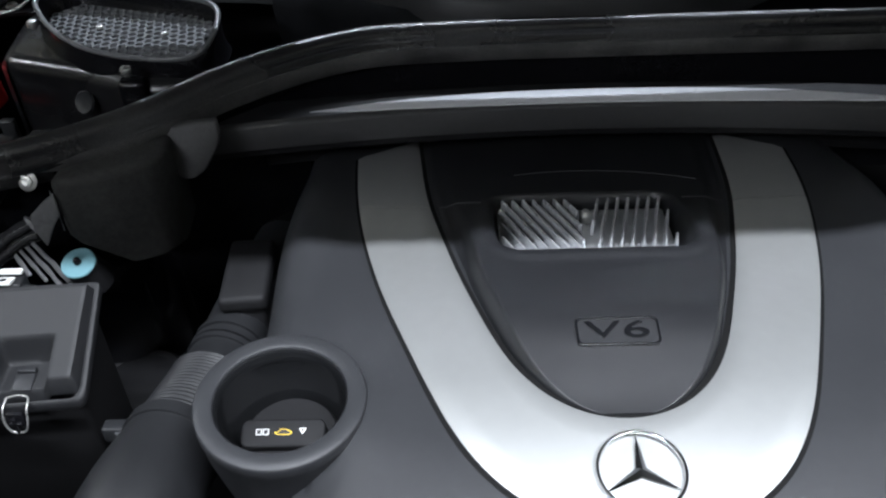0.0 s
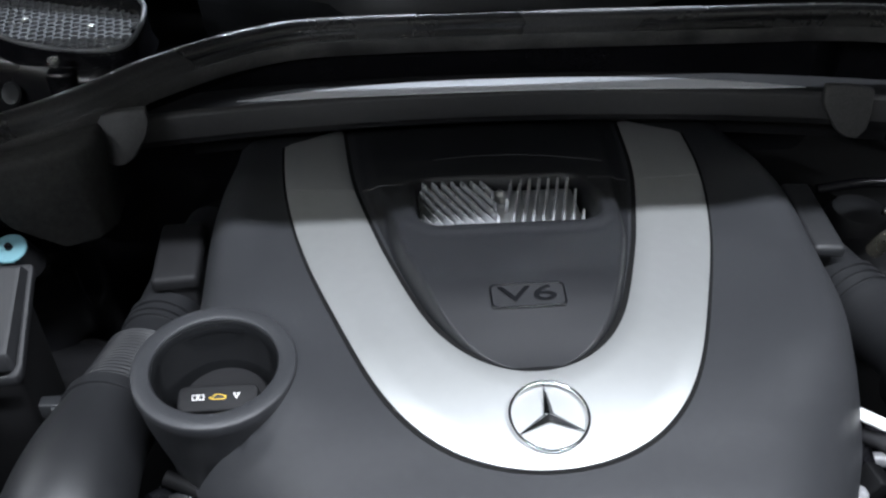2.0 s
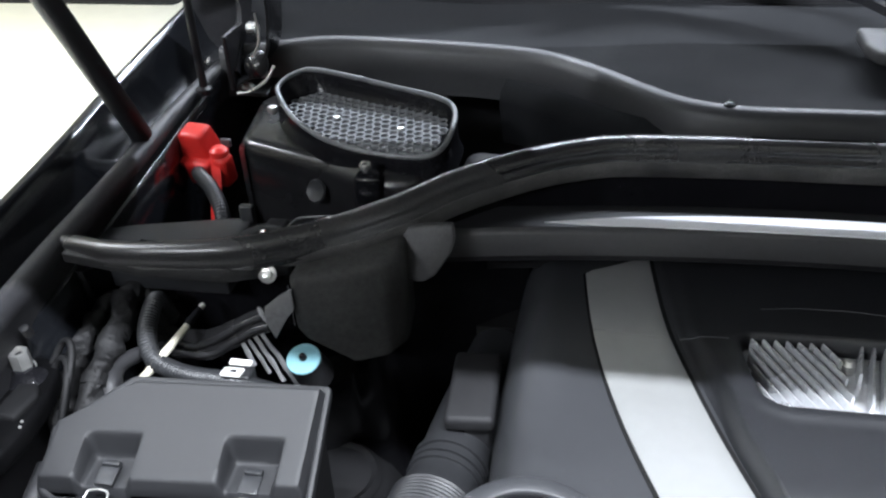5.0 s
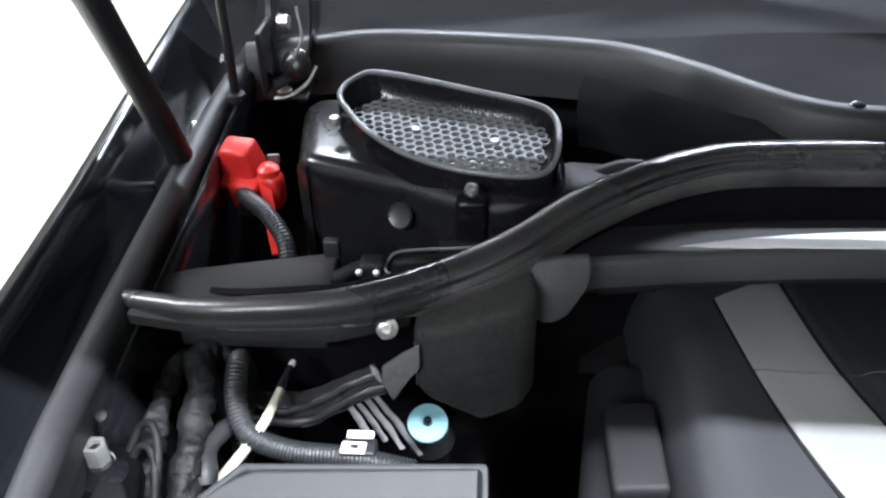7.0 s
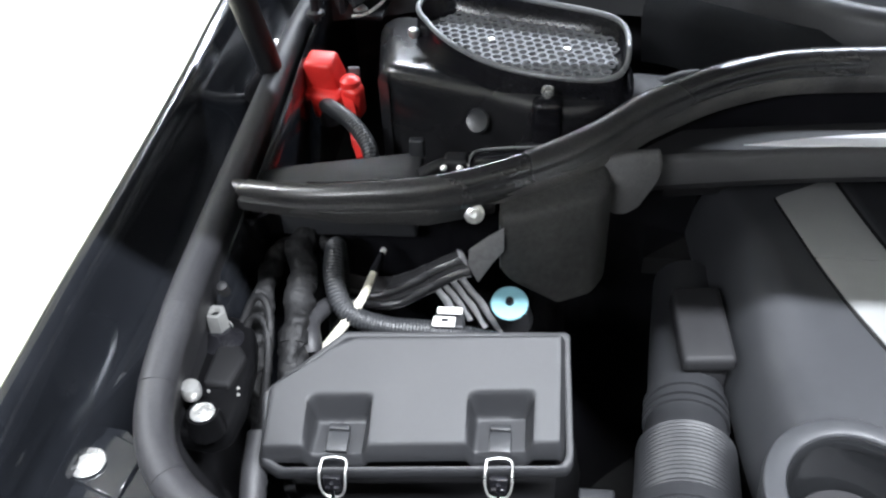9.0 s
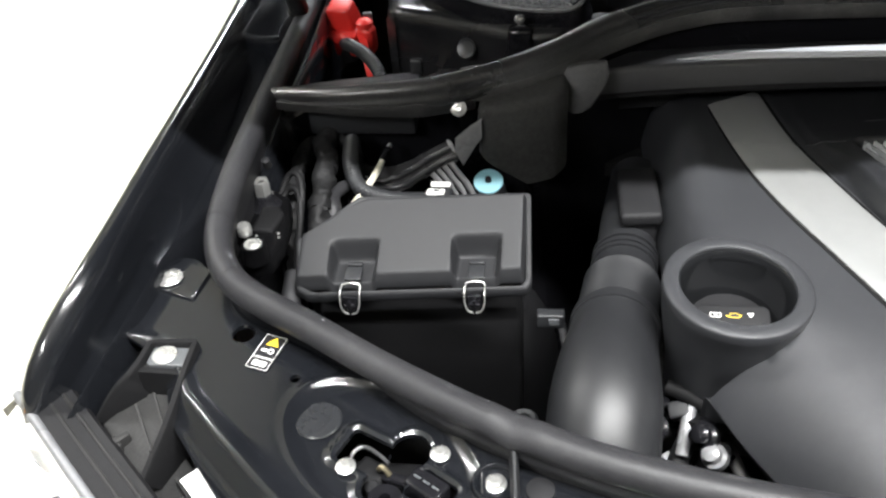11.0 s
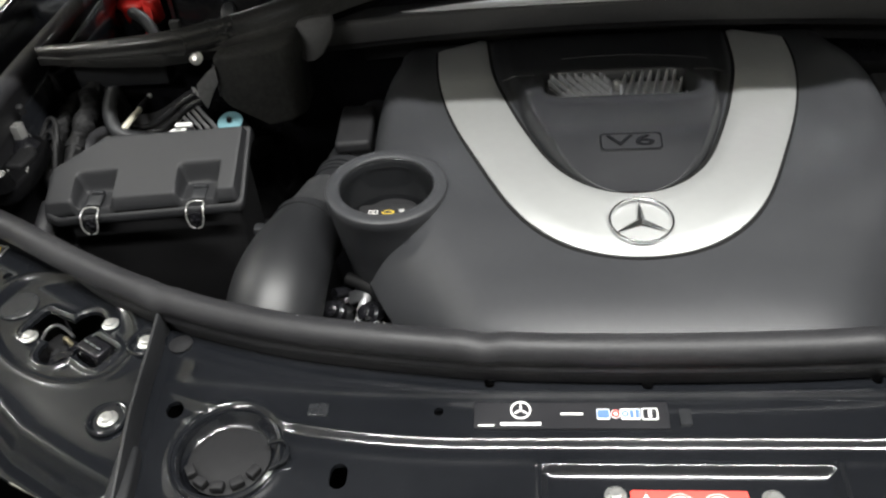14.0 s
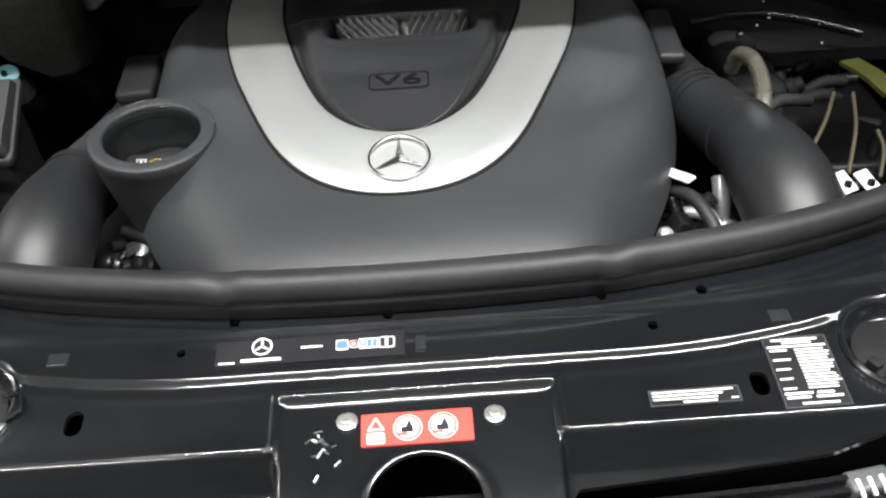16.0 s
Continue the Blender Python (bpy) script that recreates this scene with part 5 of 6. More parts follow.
solo("worn_edge", tube([Vector((-.4725 + .0006 * noise.noise((q * 200, 0, 0)), .6098, q)) for q in np.linspace(1.056, 1.100, 18)], [.0003 + .0008 * abs(noise.noise((q * 160, 4, 0))) for q in np.linspace(1.056, 1.100, 18)], 6), GREYPLATE, "pale frayed thread along the felt block's edge", "thread")
hose_clip = thing("hose_clip", (-.513, .560, 1.03), "small white plastic hose clip with a black side", "clip")
part("plate", joined([box((.018, .012, .003), (-.515, .560, 1.0395), .0008, pose(0, 0, 0, -14, 0, 0)), box((.020, .006, .003), (-.511, .571, 1.0415), .0008)]), WHITE, hose_clip)
part("slot", box((.006, .005, .0008), (-.514, .560, 1.0412), .0002, pose(0, 0, 0, -14, 0, 0)), DULLBLACK, hose_clip)
part("block", box((.024, .016, .014), (-.511, .564, 1.031), .002), DULLBLACK, hose_clip, "black clip block")

# hoses and looms
solo("corrugated_hose", ribbed([(-.620, .650, 1.02), (-.614, .628, 1.058), (-.611, .598, 1.050), (-.598, .575, 1.034), (-.565, .566, 1.026), (-.520, .560, 1.028), (-.470, .552, 1.026)], .0088, .0029, .0013, 18), PLASTIC,
     "black corrugated hose bent behind the fuse box", "hose")
rod = thing("marked_rod", (-.60, .60, 1.0), "cream plastic rod with a dark tip", "rod")
rp = spline([(-.642, .530, .985), (-.613, .553, 1.012), (-.588, .578, 1.037), (-.580, .612, 1.043)], 14)
part("shaft", tube(rp, [.0050 - .0016 * i / 13 for i in range(14)], 14), CREAM, rod)
part("tip", tube(spline([(-.580, .612, 1.043), (-.578, .624, 1.045), (-.5765, .634, 1.0465)], 5), [.0044, .0044, .004, .0036, .003], 12), GLOSSY, rod)
part("end", tube(spline([(-.5766, .633, 1.0463), (-.5755, .640, 1.047)], 3), .0028, 8), WHITE, rod)
LOOMS = (([(-.628, .668, 1.03), (-.644, .650, 1.050), (-.662, .630, 1.052), (-.668, .598, 1.044), (-.664, .555, 1.034), (-.660, .515, 1.010), (-.658, .48, .94)], .0092),
         ([(-.620, .668, 1.035), (-.640, .648, 1.056), (-.644, .625, 1.058), (-.636, .600, 1.052), (-.634, .560, 1.044), (-.630, .520, 1.030), (-.627, .485, .99), (-.626, .46, .92)], .0108),
         ([(-.650, .655, 1.046), (-.628, .640, 1.052), (-.612, .622, 1.046), (-.610, .60, 1.02), (-.612, .58, .98)], .0072))
for k, (pts, r) in enumerate(LOOMS):
    path = spline(pts, 170)
    me = tube(path, [r * (1 + .18 * noise.noise((i * .07, k * 5.3, 1.7))) for i in range(170)], 22)
    for v in me.vertices:
        v.co += noise.noise_vector(v.co * 70 + Vector((k * 9, 0, 0))) * .0042 + noise.noise_vector(v.co * 190) * .0021
    loom = thing("wiring_loom", pts[-1], "wrinkled black taped wiring loom down the bay side", "wiring", "taped looms")
    part("sleeve", me, TAPE, loom)
    for q in (52, 84):
        part("tape_band", tube(path[q:q + 7], r * 1.10, 18), TAPE, loom, "band of smooth black tape")
boot = tube(spline([(-.616, .588, 1.028), (-.621, .566, 1.034), (-.622, .548, 1.034), (-.618, .530, 1.026)], 14), [.006, .0068, .0072, .0072, .0070, .0066, .0064, .0066, .0074, .0084, .0092, .0094, .0088, .007], 18)
solo("cable_boot", boot, RUBBER, "short dark grey rubber cable boot", "cable")
for dz, dy in ((0, 0), (-.010, -.012)):
    solo("cable", tube(spline([(-.674, .540 + dy, 1.046 + dz), (-.664, .552 + dy, 1.064 + dz), (-.652, .546 + dy, 1.066 + dz), (-.646, .525 + dy, 1.050 + dz), (-.652, .49 + dy, 1.00 + dz)], 30), .0032, 10), TAPE, "thin black cable looped by the bracket", "cable", "looped cables")
solo("drain_hose", tube(spline([(-.648, .47, 1.00), (-.645, .43, .985), (-.640, .395, .95), (-.636, .38, .88)], 24), .010, 14), RUBBER, "black rubber hose by the fuse box", "hose")
solo("support_rod", tube(spline([(-.640, .440, .985), (-.655, .40, .93)], 6), .004, 10), GREYPLATE, "grey steel rod by the fuse box", "rod")
plug = thing("wiring_plug", (-.395, .45, .97), "black wiring plug beside the fuse box", "plug")
part("body", box((.026, .012, .016), (-.395, .448, .972), .002), PLASTIC, plug)
part("slot", box((.010, .002, .008), (-.392, .4415, .973), .0006), GREYPLATE, plug)
part("lead", tube(spline([(-.385, .45, .965), (-.378, .42, .94), (-.375, .38, .88)], 14), .004, 8), RUBBER, plug)
solo("pipe_end", joined([tube(spline([(-.418, .36, .80), (-.417, .365, .92)], 6), .013, 18), lathe([(.005, .0), (.012, 0), (.013, .004), (.010, .007), (.006, .006)], (-.417, .365, .918), 24)]), PLASTIC, "black pipe end low in the bay", "pipe")

# ---------------------------------------------------------------- cabin air intake box
intake = thing("cabin_air_intake", (-.48, .85, .95), "black plastic cabin air intake box with honeycomb grille", "air intake")
part("box", prism([(-.606, .838), (-.596, .826), (-.50, .793), (-.43, .757), (-.385, .760), (-.365, .80), (-.375, .90), (-.60, .97), (-.622, .95)], .95, 1.126, .018, 4), INTAKE, intake)
RIM = [(-.568, .884), (-.556, .908), (-.530, .916), (-.44, .890), (-.385, .872), (-.366, .855), (-.362, .825), (-.368, .790), (-.388, .776), (-.440, .780), (-.490, .797), (-.530, .826), (-.556, .858)]


def rim_height(x, y):
    return 1.143 + (y - .785) * .22


def loop_of(points, n):
    k = len(points)
    ext = [points[i % k] for i in range(-3, k + 4)]
    dense = spline([(a, b, 0) for a, b in ext], n * 3)
    i0 = min(range(len(dense) // 2), key=lambda q: (dense[q] - Vector((*points[0], 0))).length)
    out = []
    total = 0
    for q in dense[i0:]:
        out.append(q)
        if len(out) > 10 and (q - out[0]).length < .004:
            break
    return out


rim_loop = loop_of(RIM, 90)
centre = Vector((-.465, .848, 0))
verts, faces = [], []
RIMP = [(1.075, -.042), (1.035, -.036), (1.022, -.010), (1.016, .0), (1.00, .0025), (.985, .002), (.972, -.004), (.93, -.022), (.84, -.026)]
for p in rim_loop:
    for f, dz in RIMP:
        q = centre + (p - centre) * f
        verts.append((q.x, q.y, rim_height(p.x, p.y) + dz if dz > -.02 else 1.144 + (p.y - .848) * .06 + (-.003 if dz == -.026 else (0 if f < 1 else (-.024 if f > 1.05 else -.018)))))
k, n = len(RIMP), len(rim_loop)
for i in range(n):
    for j in range(k - 1):
        a, b = i * k + j, ((i + 1) % n) * k + j
        faces.append((a, b, b + 1, a + 1))
part("rim", mesh_of(verts, faces, 55), GLOSSY, intake, "glossy raised rim round the grille")


# paler bead on the rim paints the highlight from the light above
lip_line = [Vector((p.x, p.y, rim_height(p.x, p.y) + .0018)) for p in rim_loop]
part("rim_lip_sheen", tube(lip_line + [lip_line[0]], .0028, 10), RIMGREY, intake, "smooth rounded lip, its highlight put into a paler grey")


def inside_loop(x, y, f):
    hit_count, pts = False, [centre + (p - centre) * f for p in rim_loop]
    for a, b in zip(pts, pts[1:] + pts[:1]):
        if (a.y > y) != (b.y > y) and x < (b.x - a.x) * (y - a.y) / (b.y - a.y) + a.x:
            hit_count = not hit_count
    return hit_count


# honeycomb: hexagonal rings joined to one pierced plate
hv, hf, pitch = [], [], .0100
ca, sa = math.cos(radians(-19)), math.sin(radians(-19))
for row in range(-16, 17):
    for col in range(-22, 23):
        gx, gy = (col + .5 * (row % 2)) * pitch, row * pitch * .866
        hx, hy = centre.x + ca * gx - sa * gy, centre.y + sa * gx + ca * gy
        if not inside_loop(hx, hy, .90):
            continue
        base = len(hv)
        for z in (0, -.003):
            for rr in (.577, .435):
                for q in range(6):
                    a = radians(11 + 60 * q)
                    x, y = hx + rr * pitch * math.cos(a), hy + rr * pitch * math.sin(a)
                    hv.append((x, y, 1.1455 + (y - .848) * .06 + z))
        for q in range(6):
            r = (q + 1) % 6
            hf.append((base + q, base + r, base + 6 + r, base + 6 + q))
            hf.append((base + 6 + q, base + 6 + r, base + 18 + r, base + 18 + q))
            hf.append((base + 12 + q, base + 18 + q, base + 18 + r, base + 12 + r))
GRILLE = material("grey_honeycomb_plastic", (0.20, 0.205, 0.215), 0.6, vary=.12, gloss=.25)
part("honeycomb_grille", mesh_of(hv, hf, 30), GRILLE, intake, "grey honeycomb grille")
well = [centre + (p - centre) * .93 for p in rim_loop]
part("well_floor", prism([(p.x, p.y) for p in well], 1.1225, 1.1235, 0), DARK, intake)
for x, y in ((-.493, .851), (-.419, .832)):
    part("grille_screw", lathe([(0, 0), (.0042, 0), (.0036, .002), (0, .0026)], (x, y, 1.1460 + (y - .848) * .06), 16), ZINC, intake)
for x, y, z in ((-.437, .754, 1.126), (-.572, .868, 1.130)):
    part("stud", lathe([(0, .010), (.003, .010), (.003, .012), (.0055, .013), (.0062, .016), (.005, .0195), (0, .021)], (x, y, z), 18), ZINC, intake, "ball-headed stud")
part("stud_boss", box((.028, .020, .05), (-.437, .762, 1.105), .006), GLOSSY, intake)
part("face_disc", lathe([(0, 0), (.0115, 0), (.0125, .002), (.011, .004), (.0075, .003), (0, .003)], (-.502, .7865, 1.092), 30, tilt=Matrix.Rotation(radians(-22), 4, "Z") @ Matrix.Rotation(radians(62), 4, "X")), PATCH, intake, "dull grey round disc on the box face")
part("side_bracket", joined([box((.075, .070, .060), (-.325, .872, 1.060), .020, pose(0, 0, 0, 0, 12, 16)), tube(spline([(-.325, .88, 1.082), (-.290, .885, 1.092), (-.258, .888, 1.086)], 8), .007, 10)]), CAPBLACK, intake)

# battery terminal
term = thing("battery_terminal", (-.665, .86, 1.05), "red plastic battery terminal cover with cable", "terminal cover")
part("hood", joined([box((.040, .034, .034), (-.672, .872, 1.102), .005, pose(0, 0, 0, 14, 0, -10), .78), box((.043, .037, .010), (-.672, .868, 1.083), .003, pose(0, 0, 0, 14, 0, -10)),
                     box((.034, .026, .032), (-.666, .862, 1.070), .004, pose(0, 0, 0, 14, 0, -10))]), RED, term, "faceted red terminal hood")
part("side_cap", joined([box((.024, .024, .040), (-.640, .858, 1.074), .006, pose(0, 0, 0, 10, 8, -14), .85), lathe([(0, 0), (.011, 0), (.011, .006), (.007, .010), (0, .011)], (-.641, .857, 1.092), 20)]), RED, term, "rounded red side cap")
part("grey_tab", box((.012, .004, .010), (-.640, .876, 1.098), .001), GREYPLATE, term)
part("strap", sweep(spline([(-.645, .85, 1.085), (-.637, .83, 1.07), (-.628, .80, 1.06), (-.618, .775, 1.055)], 16), [(-.005, -.001), (.005, -.001), (.005, .001), (-.005, .001)]), RED, term)
part("cable", ribbed([(-.668, .850, 1.072), (-.655, .83, 1.078), (-.632, .805, 1.078), (-.612, .78, 1.068), (-.604, .76, 1.05)], .0085, .0036, .0008, 14), PLASTIC, term, "black corrugated battery cable")
part("post", lathe([(0, 0), (.012, 0), (.012, .03), (0, .03)], (-.668, .862, 1.045), 20), APRON, term)
solo("shelf_plate", prism([(-.690, .640), (-.545, .640), (-.548, .728), (-.665, .700), (-.690, .690)], 1.060, 1.092, .003, top=lambda x, y: 1.094), PLASTIC, "flat black plate behind the bulkhead seal", "plate")
solo("shelf_tab", box((.014, .008, .02), (-.553, .722, 1.100), .002), PLASTIC, "small black plastic tab on the plate", "tab")
tray = thing("fluid_cover", (-.455, .71, 1.08), "shallow glossy black cover with a thin bright rim", "cover")
part("body", prism([(-.503, .690), (-.395, .700), (-.395, .737), (-.492, .724), (-.503, .715)], 1.05, 1.098, .004), GLOSSY, tray)
part("rim", tube(spline([(-.470, .6935, 1.099), (-.502, .6915, 1.099), (-.5025, .714, 1.0995), (-.490, .7225, 1.100), (-.44, .7290, 1.100), (-.397, .7350, 1.100)], 40), .0013, 8), RIMGREY, tray, "bright worn rim")
clamp = thing("hose_clamp", (-.52, .70, 1.08), "small black hose clamp with steel ends", "clamp")
part("stub", tube(spline([(-.548, .690, 1.092), (-.530, .699, 1.097), (-.516, .702, 1.097)], 10), .006, 14), CAPBLACK, clamp)
part("block", box((.022, .018, .020), (-.516, .704, 1.094), .004), CAPBLACK, clamp)
for dx in (-.008, .006):
    part("screw", lathe([(0, 0), (.003, 0), (.003, .004), (0, .005)], (-.518 + dx, .695, 1.097), 10, tilt=pose(0, 0, 0, 60, 0, 0)), ZINC, clamp)
solo("cowl_tray", prism([(-.70, .67), (-.47, .67), (-.40, .76), (.40, .76), (.47, .67), (.70, .67), (.70, 1.12), (-.70, 1.12)], .93, .95, 0), DARK, "dark tray floor before the windscreen", "tray", kind="structure")

solo("firewall", prism([(-.79, 1.13), (.79, 1.13), (.79, 1.15), (-.79, 1.15)], .45, 1.195, 0), APRON, "dark wall behind the tray under the windscreen", "body panel", kind="structure")
solo("panel_underside", joined([prism([(-.76, .30), (-.70, .235), (-.60, .12), (-.50, .03), (-.40, .0), (.40, .0), (.50, .03), (.60, .12), (.70, .235), (.76, .30), (.76, .42), (.70, .42), (.5, .27), (.3, .18), (-.3, .18), (-.5, .27), (-.70, .42), (-.76, .42)], .915, .925, 0)]), DARK, "dark closing sheet below the cross panel", "body panel", kind="structure")
def side_sheet(x0, x1, outline):
    """A flat side panel with an outline of (y, z)."""
    n = len(outline)
    vs = [(x0, y, z) for y, z in outline] + [(x1, y, z) for y, z in outline]
    fs = [tuple(range(n)), tuple(range(2 * n - 1, n - 1, -1))] + [(k, (k + 1) % n, n + (k + 1) % n, n + k) for k in range(n)]
    return mesh_of(vs, fs, 30)


def wheel_arch(cy):
    return [(cy + .37 * math.cos(a), .34 + .37 * math.sin(a)) for a in np.linspace(0.2, math.pi - 0.2, 13)][::-1]


solo("car_tail", box((1.50, .06, 1.25), (0, 3.98, .92), .02), PAINT, "plain black car tail panel", "body panel", kind="structure")
for s in (-1, 1):
    low = [(.30, .30), (.30, 1.02), (1.55, 1.05), (1.62, 1.40), (1.95, 1.62), (3.9, 1.62), (4.0, .95), (4.0, .30)]
    solo("body_side", side_sheet(s * .745, s * .760, low + wheel_arch(3.25)[::-1] + wheel_arch(.56)[::-1]), PAINT, "plain black car body side below the fender", "body panel", kind="structure")
    for y in (.56, 3.25):
        wheel = thing("car_wheel", (s * .70, y, 0), "black tyre on a silver alloy wheel", "wheel", "car wheels")
        turn = pose(0, 0, 0, 0, 90 * s, 0)
        part("tyre", lathe([(.23, -.11), (.31, -.115), (.335, -.09), (.34, 0), (.335, .09), (.31, .115), (.23, .11)], (s * .70, y, .34), 40, tilt=turn), RUBBER, wheel)
        part("rim", lathe([(0, .06), (.05, .07), (.06, .05), (.20, .06), (.228, .10), (.232, .10), (.232, -.10), (0, -.10)], (s * .70, y, .34), 40, tilt=turn), SILVER, wheel)
    solo("inner_channel", prism([(s * .70, .44), (s * .742, .33), (s * .785, .31), (s * .785, 1.2), (s * .70, 1.2)], .98, .99, 0), APRON, "dark channel floor beside the bay wall", "body panel", kind="structure")

# ---------------------------------------------------------------- cowl, windscreen, wipers
cowl = thing("windscreen_cowl", (0, 1.0, 1.1), "dark grey plastic windscreen cowl with a waved front lip", "cowl")
LIP = [(-.70, 1.03, 1.155), (-.62, 1.035, 1.162), (-.55, 1.047, 1.165), (-.40, 1.036, 1.165), (-.294, 1.015, 1.165), (-.226, .970, 1.165), (-.171, .920, 1.164), (-.13, .890, 1.163), (-.08, .876, 1.162), (0, .874, 1.162)]
lip_path = spline(LIP + [(-x, y, z) for x, y, z in LIP[-2::-1]], 160)
part("lip", sweep(lip_path, [(.020, -.060), (.016, -.034), (.013, -.012), (.006, -.001), (-.004, .001), (-.012, -.004), (-.016, -.06)], sharp=60), COWLLIP, cowl)
verts, faces = [], []
rows = 14
for p in lip_path:
    yb = 1.20 - .18 * p.x * p.x
    for r in range(rows):
        u = r / (rows - 1)
        verts.append((p.x, p.y + .008 + (yb - p.y) * u, p.z - .003 - .012 * math.sin(math.pi * min(1, u * 1.6)) + .045 * u ** 1.5))
for i in range(len(lip_path) - 1):
    for r in range(rows - 1):
        a = i * rows + r
        faces.append((a, a + 1, a + rows + 1, a + rows))
part("top_panel", mesh_of(verts, faces, 60), COWLGREY, cowl)
part("front_fold", sweep(spline([(-.330, .985, 1.112), (-.300, .968, 1.114), (-.25, .935, 1.114), (-.20, .902, 1.112), (-.14, .878, 1.110), (-.07, .866, 1.108), (.02, .864, 1.108)], 50), [(.004, -.05), (.008, .000), (.004, .014), (-.010, .026), (-.014, -.05)]), COWLGREY, cowl)
solo("cowl_nut", lathe([(0, 0), (.008, 0), (.007, .005), (.004, .007), (0, .0075)], (-.088, .882, 1.158), 18), GLOSSY, "small black fixing nut on the cowl", "nut")
glass = mesh_of([(x, 1.20 - .18 * x * x + .75 * v, 1.205 + .44 * v) for x in np.linspace(-.76, .76, 15) for v in (0, .5, 1)],
                [(i * 3 + j, i * 3 + j + 1, i * 3 + j + 4, i * 3 + j + 3) for i in range(14) for j in range(2)])
ws = solo("windscreen", glass, WINDSCREEN, "dark tinted windscreen behind the cowl", "windscreen", kind="structure")
wiper = thing("wiper_arm", (-.2, 1.17, 1.21), "black wiper arm resting on the windscreen base", "wiper")
part("arm", sweep(spline([(.13, 1.00, 1.196), (.06, 1.075, 1.215), (-.05, 1.115, 1.226), (-.22, 1.150, 1.228), (-.30, 1.160, 1.228)], 30), [(-.008, -.004), (-.006, .005), (.006, .005), (.008, -.004)]), GLOSSY, wiper)
part("blade", sweep(spline([(-.10, 1.165, 1.232), (-.30, 1.178, 1.232), (-.62, 1.150, 1.230)], 30), [(-.006, -.006), (-.003, .006), (.003, .006), (.006, -.006)]), RUBBER, wiper)
part("pivot_cap", prism([(.060, 1.04), (.058, .985), (.066, .962), (.095, .944), (.140, .932), (.185, .944), (.214, .965), (.222, .99), (.220, 1.04)], 1.176, 1.192, .005, 3), DUSTYBLACK, wiper, "dull grey moulded pivot cap")

solo("car_roof", prism([(-.76, 1.9), (.76, 1.9), (.76, 4.0), (-.76, 4.0)], 1.60, 1.66, .02), PAINT, "black car roof behind the windscreen", "roof", kind="structure")
# hood: hinge, gas strut, open bonnet
for s in (-1, 1):
    hinge = thing("bonnet_support", (s * .66, 1.0, 1.1), "dark steel bonnet hinge with bright worn edges", "hinge", "bonnet hinges")
    part("base", joined([box((.036, .050, .006), (s * .640, 1.005, 1.116), .002, pose(0, 0, 0, 8, 0, s * 6)), box((.006, .09, .07), (s * .672, 1.03, 1.15), .002)]), APRON, hinge)
    wing = part("wing", sweep(spline([(s * .662, .985, 1.128), (s * .640, .995, 1.140), (s * .618, 1.005, 1.168), (s * .612, 1.015, 1.225), (s * .622, 1.02, 1.28)], 24), [(-.0012, -.026), (-.0012, .024), (.0012, .024), (.0012, -.026)], up=(0, 1, 0)), INTAKE, hinge, "twisted worn steel hinge wing")
    part("worn_edge", tube(spline([(s * .656, .962, 1.122), (s * .640, .966, 1.124), (s * .622, .976, 1.134), (s * .612, .985, 1.150)], 16), .0022, 8), ZINC, wing, "bright worn edge")
    part("worn_edge", tube(spline([(s * .632, .972, 1.165), (s * .622, .976, 1.185), (s * .626, .985, 1.215)], 12), .0016, 8), ZINC, wing, "bright worn edge")
    part("lobe", lathe([(0, 0), (.016, 0), (.018, .004), (.014, .010), (.006, .014), (0, .014)], (s * .632, .985, 1.150), 22, tilt=pose(0, 0, 0, 60, 0, s * 20)), INTAKE, hinge)
    part("link", sweep(spline([(s * .668, 1.00, 1.13), (s * .672, 1.04, 1.165), (s * .670, 1.06, 1.21), (s * .668, 1.05, 1.28)], 20), [(-.003, -.012), (-.003, .012), (.003, .012), (.003, -.012)]), APRON, hinge)
    bolt((s * .650, .985, 1.121), hinge, size=.8)
    bolt((s * .640, 1.015, 1.125), hinge, size=.8)
    part("bush", lathe([(0, 0), (.009, 0), (.009, .012), (0, .013)], (s * .664, 1.045, 1.175), 18, tilt=pose(0, 0, 0, 0, -90 * s, 0)), ZINC, hinge)
    strut = thing("gas_strut", (s * .735, .80, 1.08), "black gas strut holding the bonnet open", "gas strut", "bonnet struts")
    part("cylinder", tube([Vector((s * .7135, .8275, 1.128)), Vector((s * .709, .744, 1.28)), Vector((s * .698, .556, 1.62))], .0122, 18), DULLBLACK, strut)
    part("ball", lathe([(0, -.01), (.010, -.006), (.013, .0), (.010, .008), (0, .012)], (s * .7175, .832, 1.124), 18), APRON, strut)
    part("socket", tube([Vector((s * .717, .832, 1.122)), Vector((s * .742, .842, 1.095)), Vector((s * .756, .845, 1.060))], .007, 12), APRON, strut)
    solo("prop_rod", joined([tube([Vector((s * .695, .955, 1.12)), Vector((s * .694, .96, 1.35))], .005, 12), lathe([(.005, 0), (.010, .002), (.010, .006), (.005, .008)], (s * .695, .955, 1.125), 20)]), APRON, "thin black rod standing by the hinge", "rod", "hinge rods")

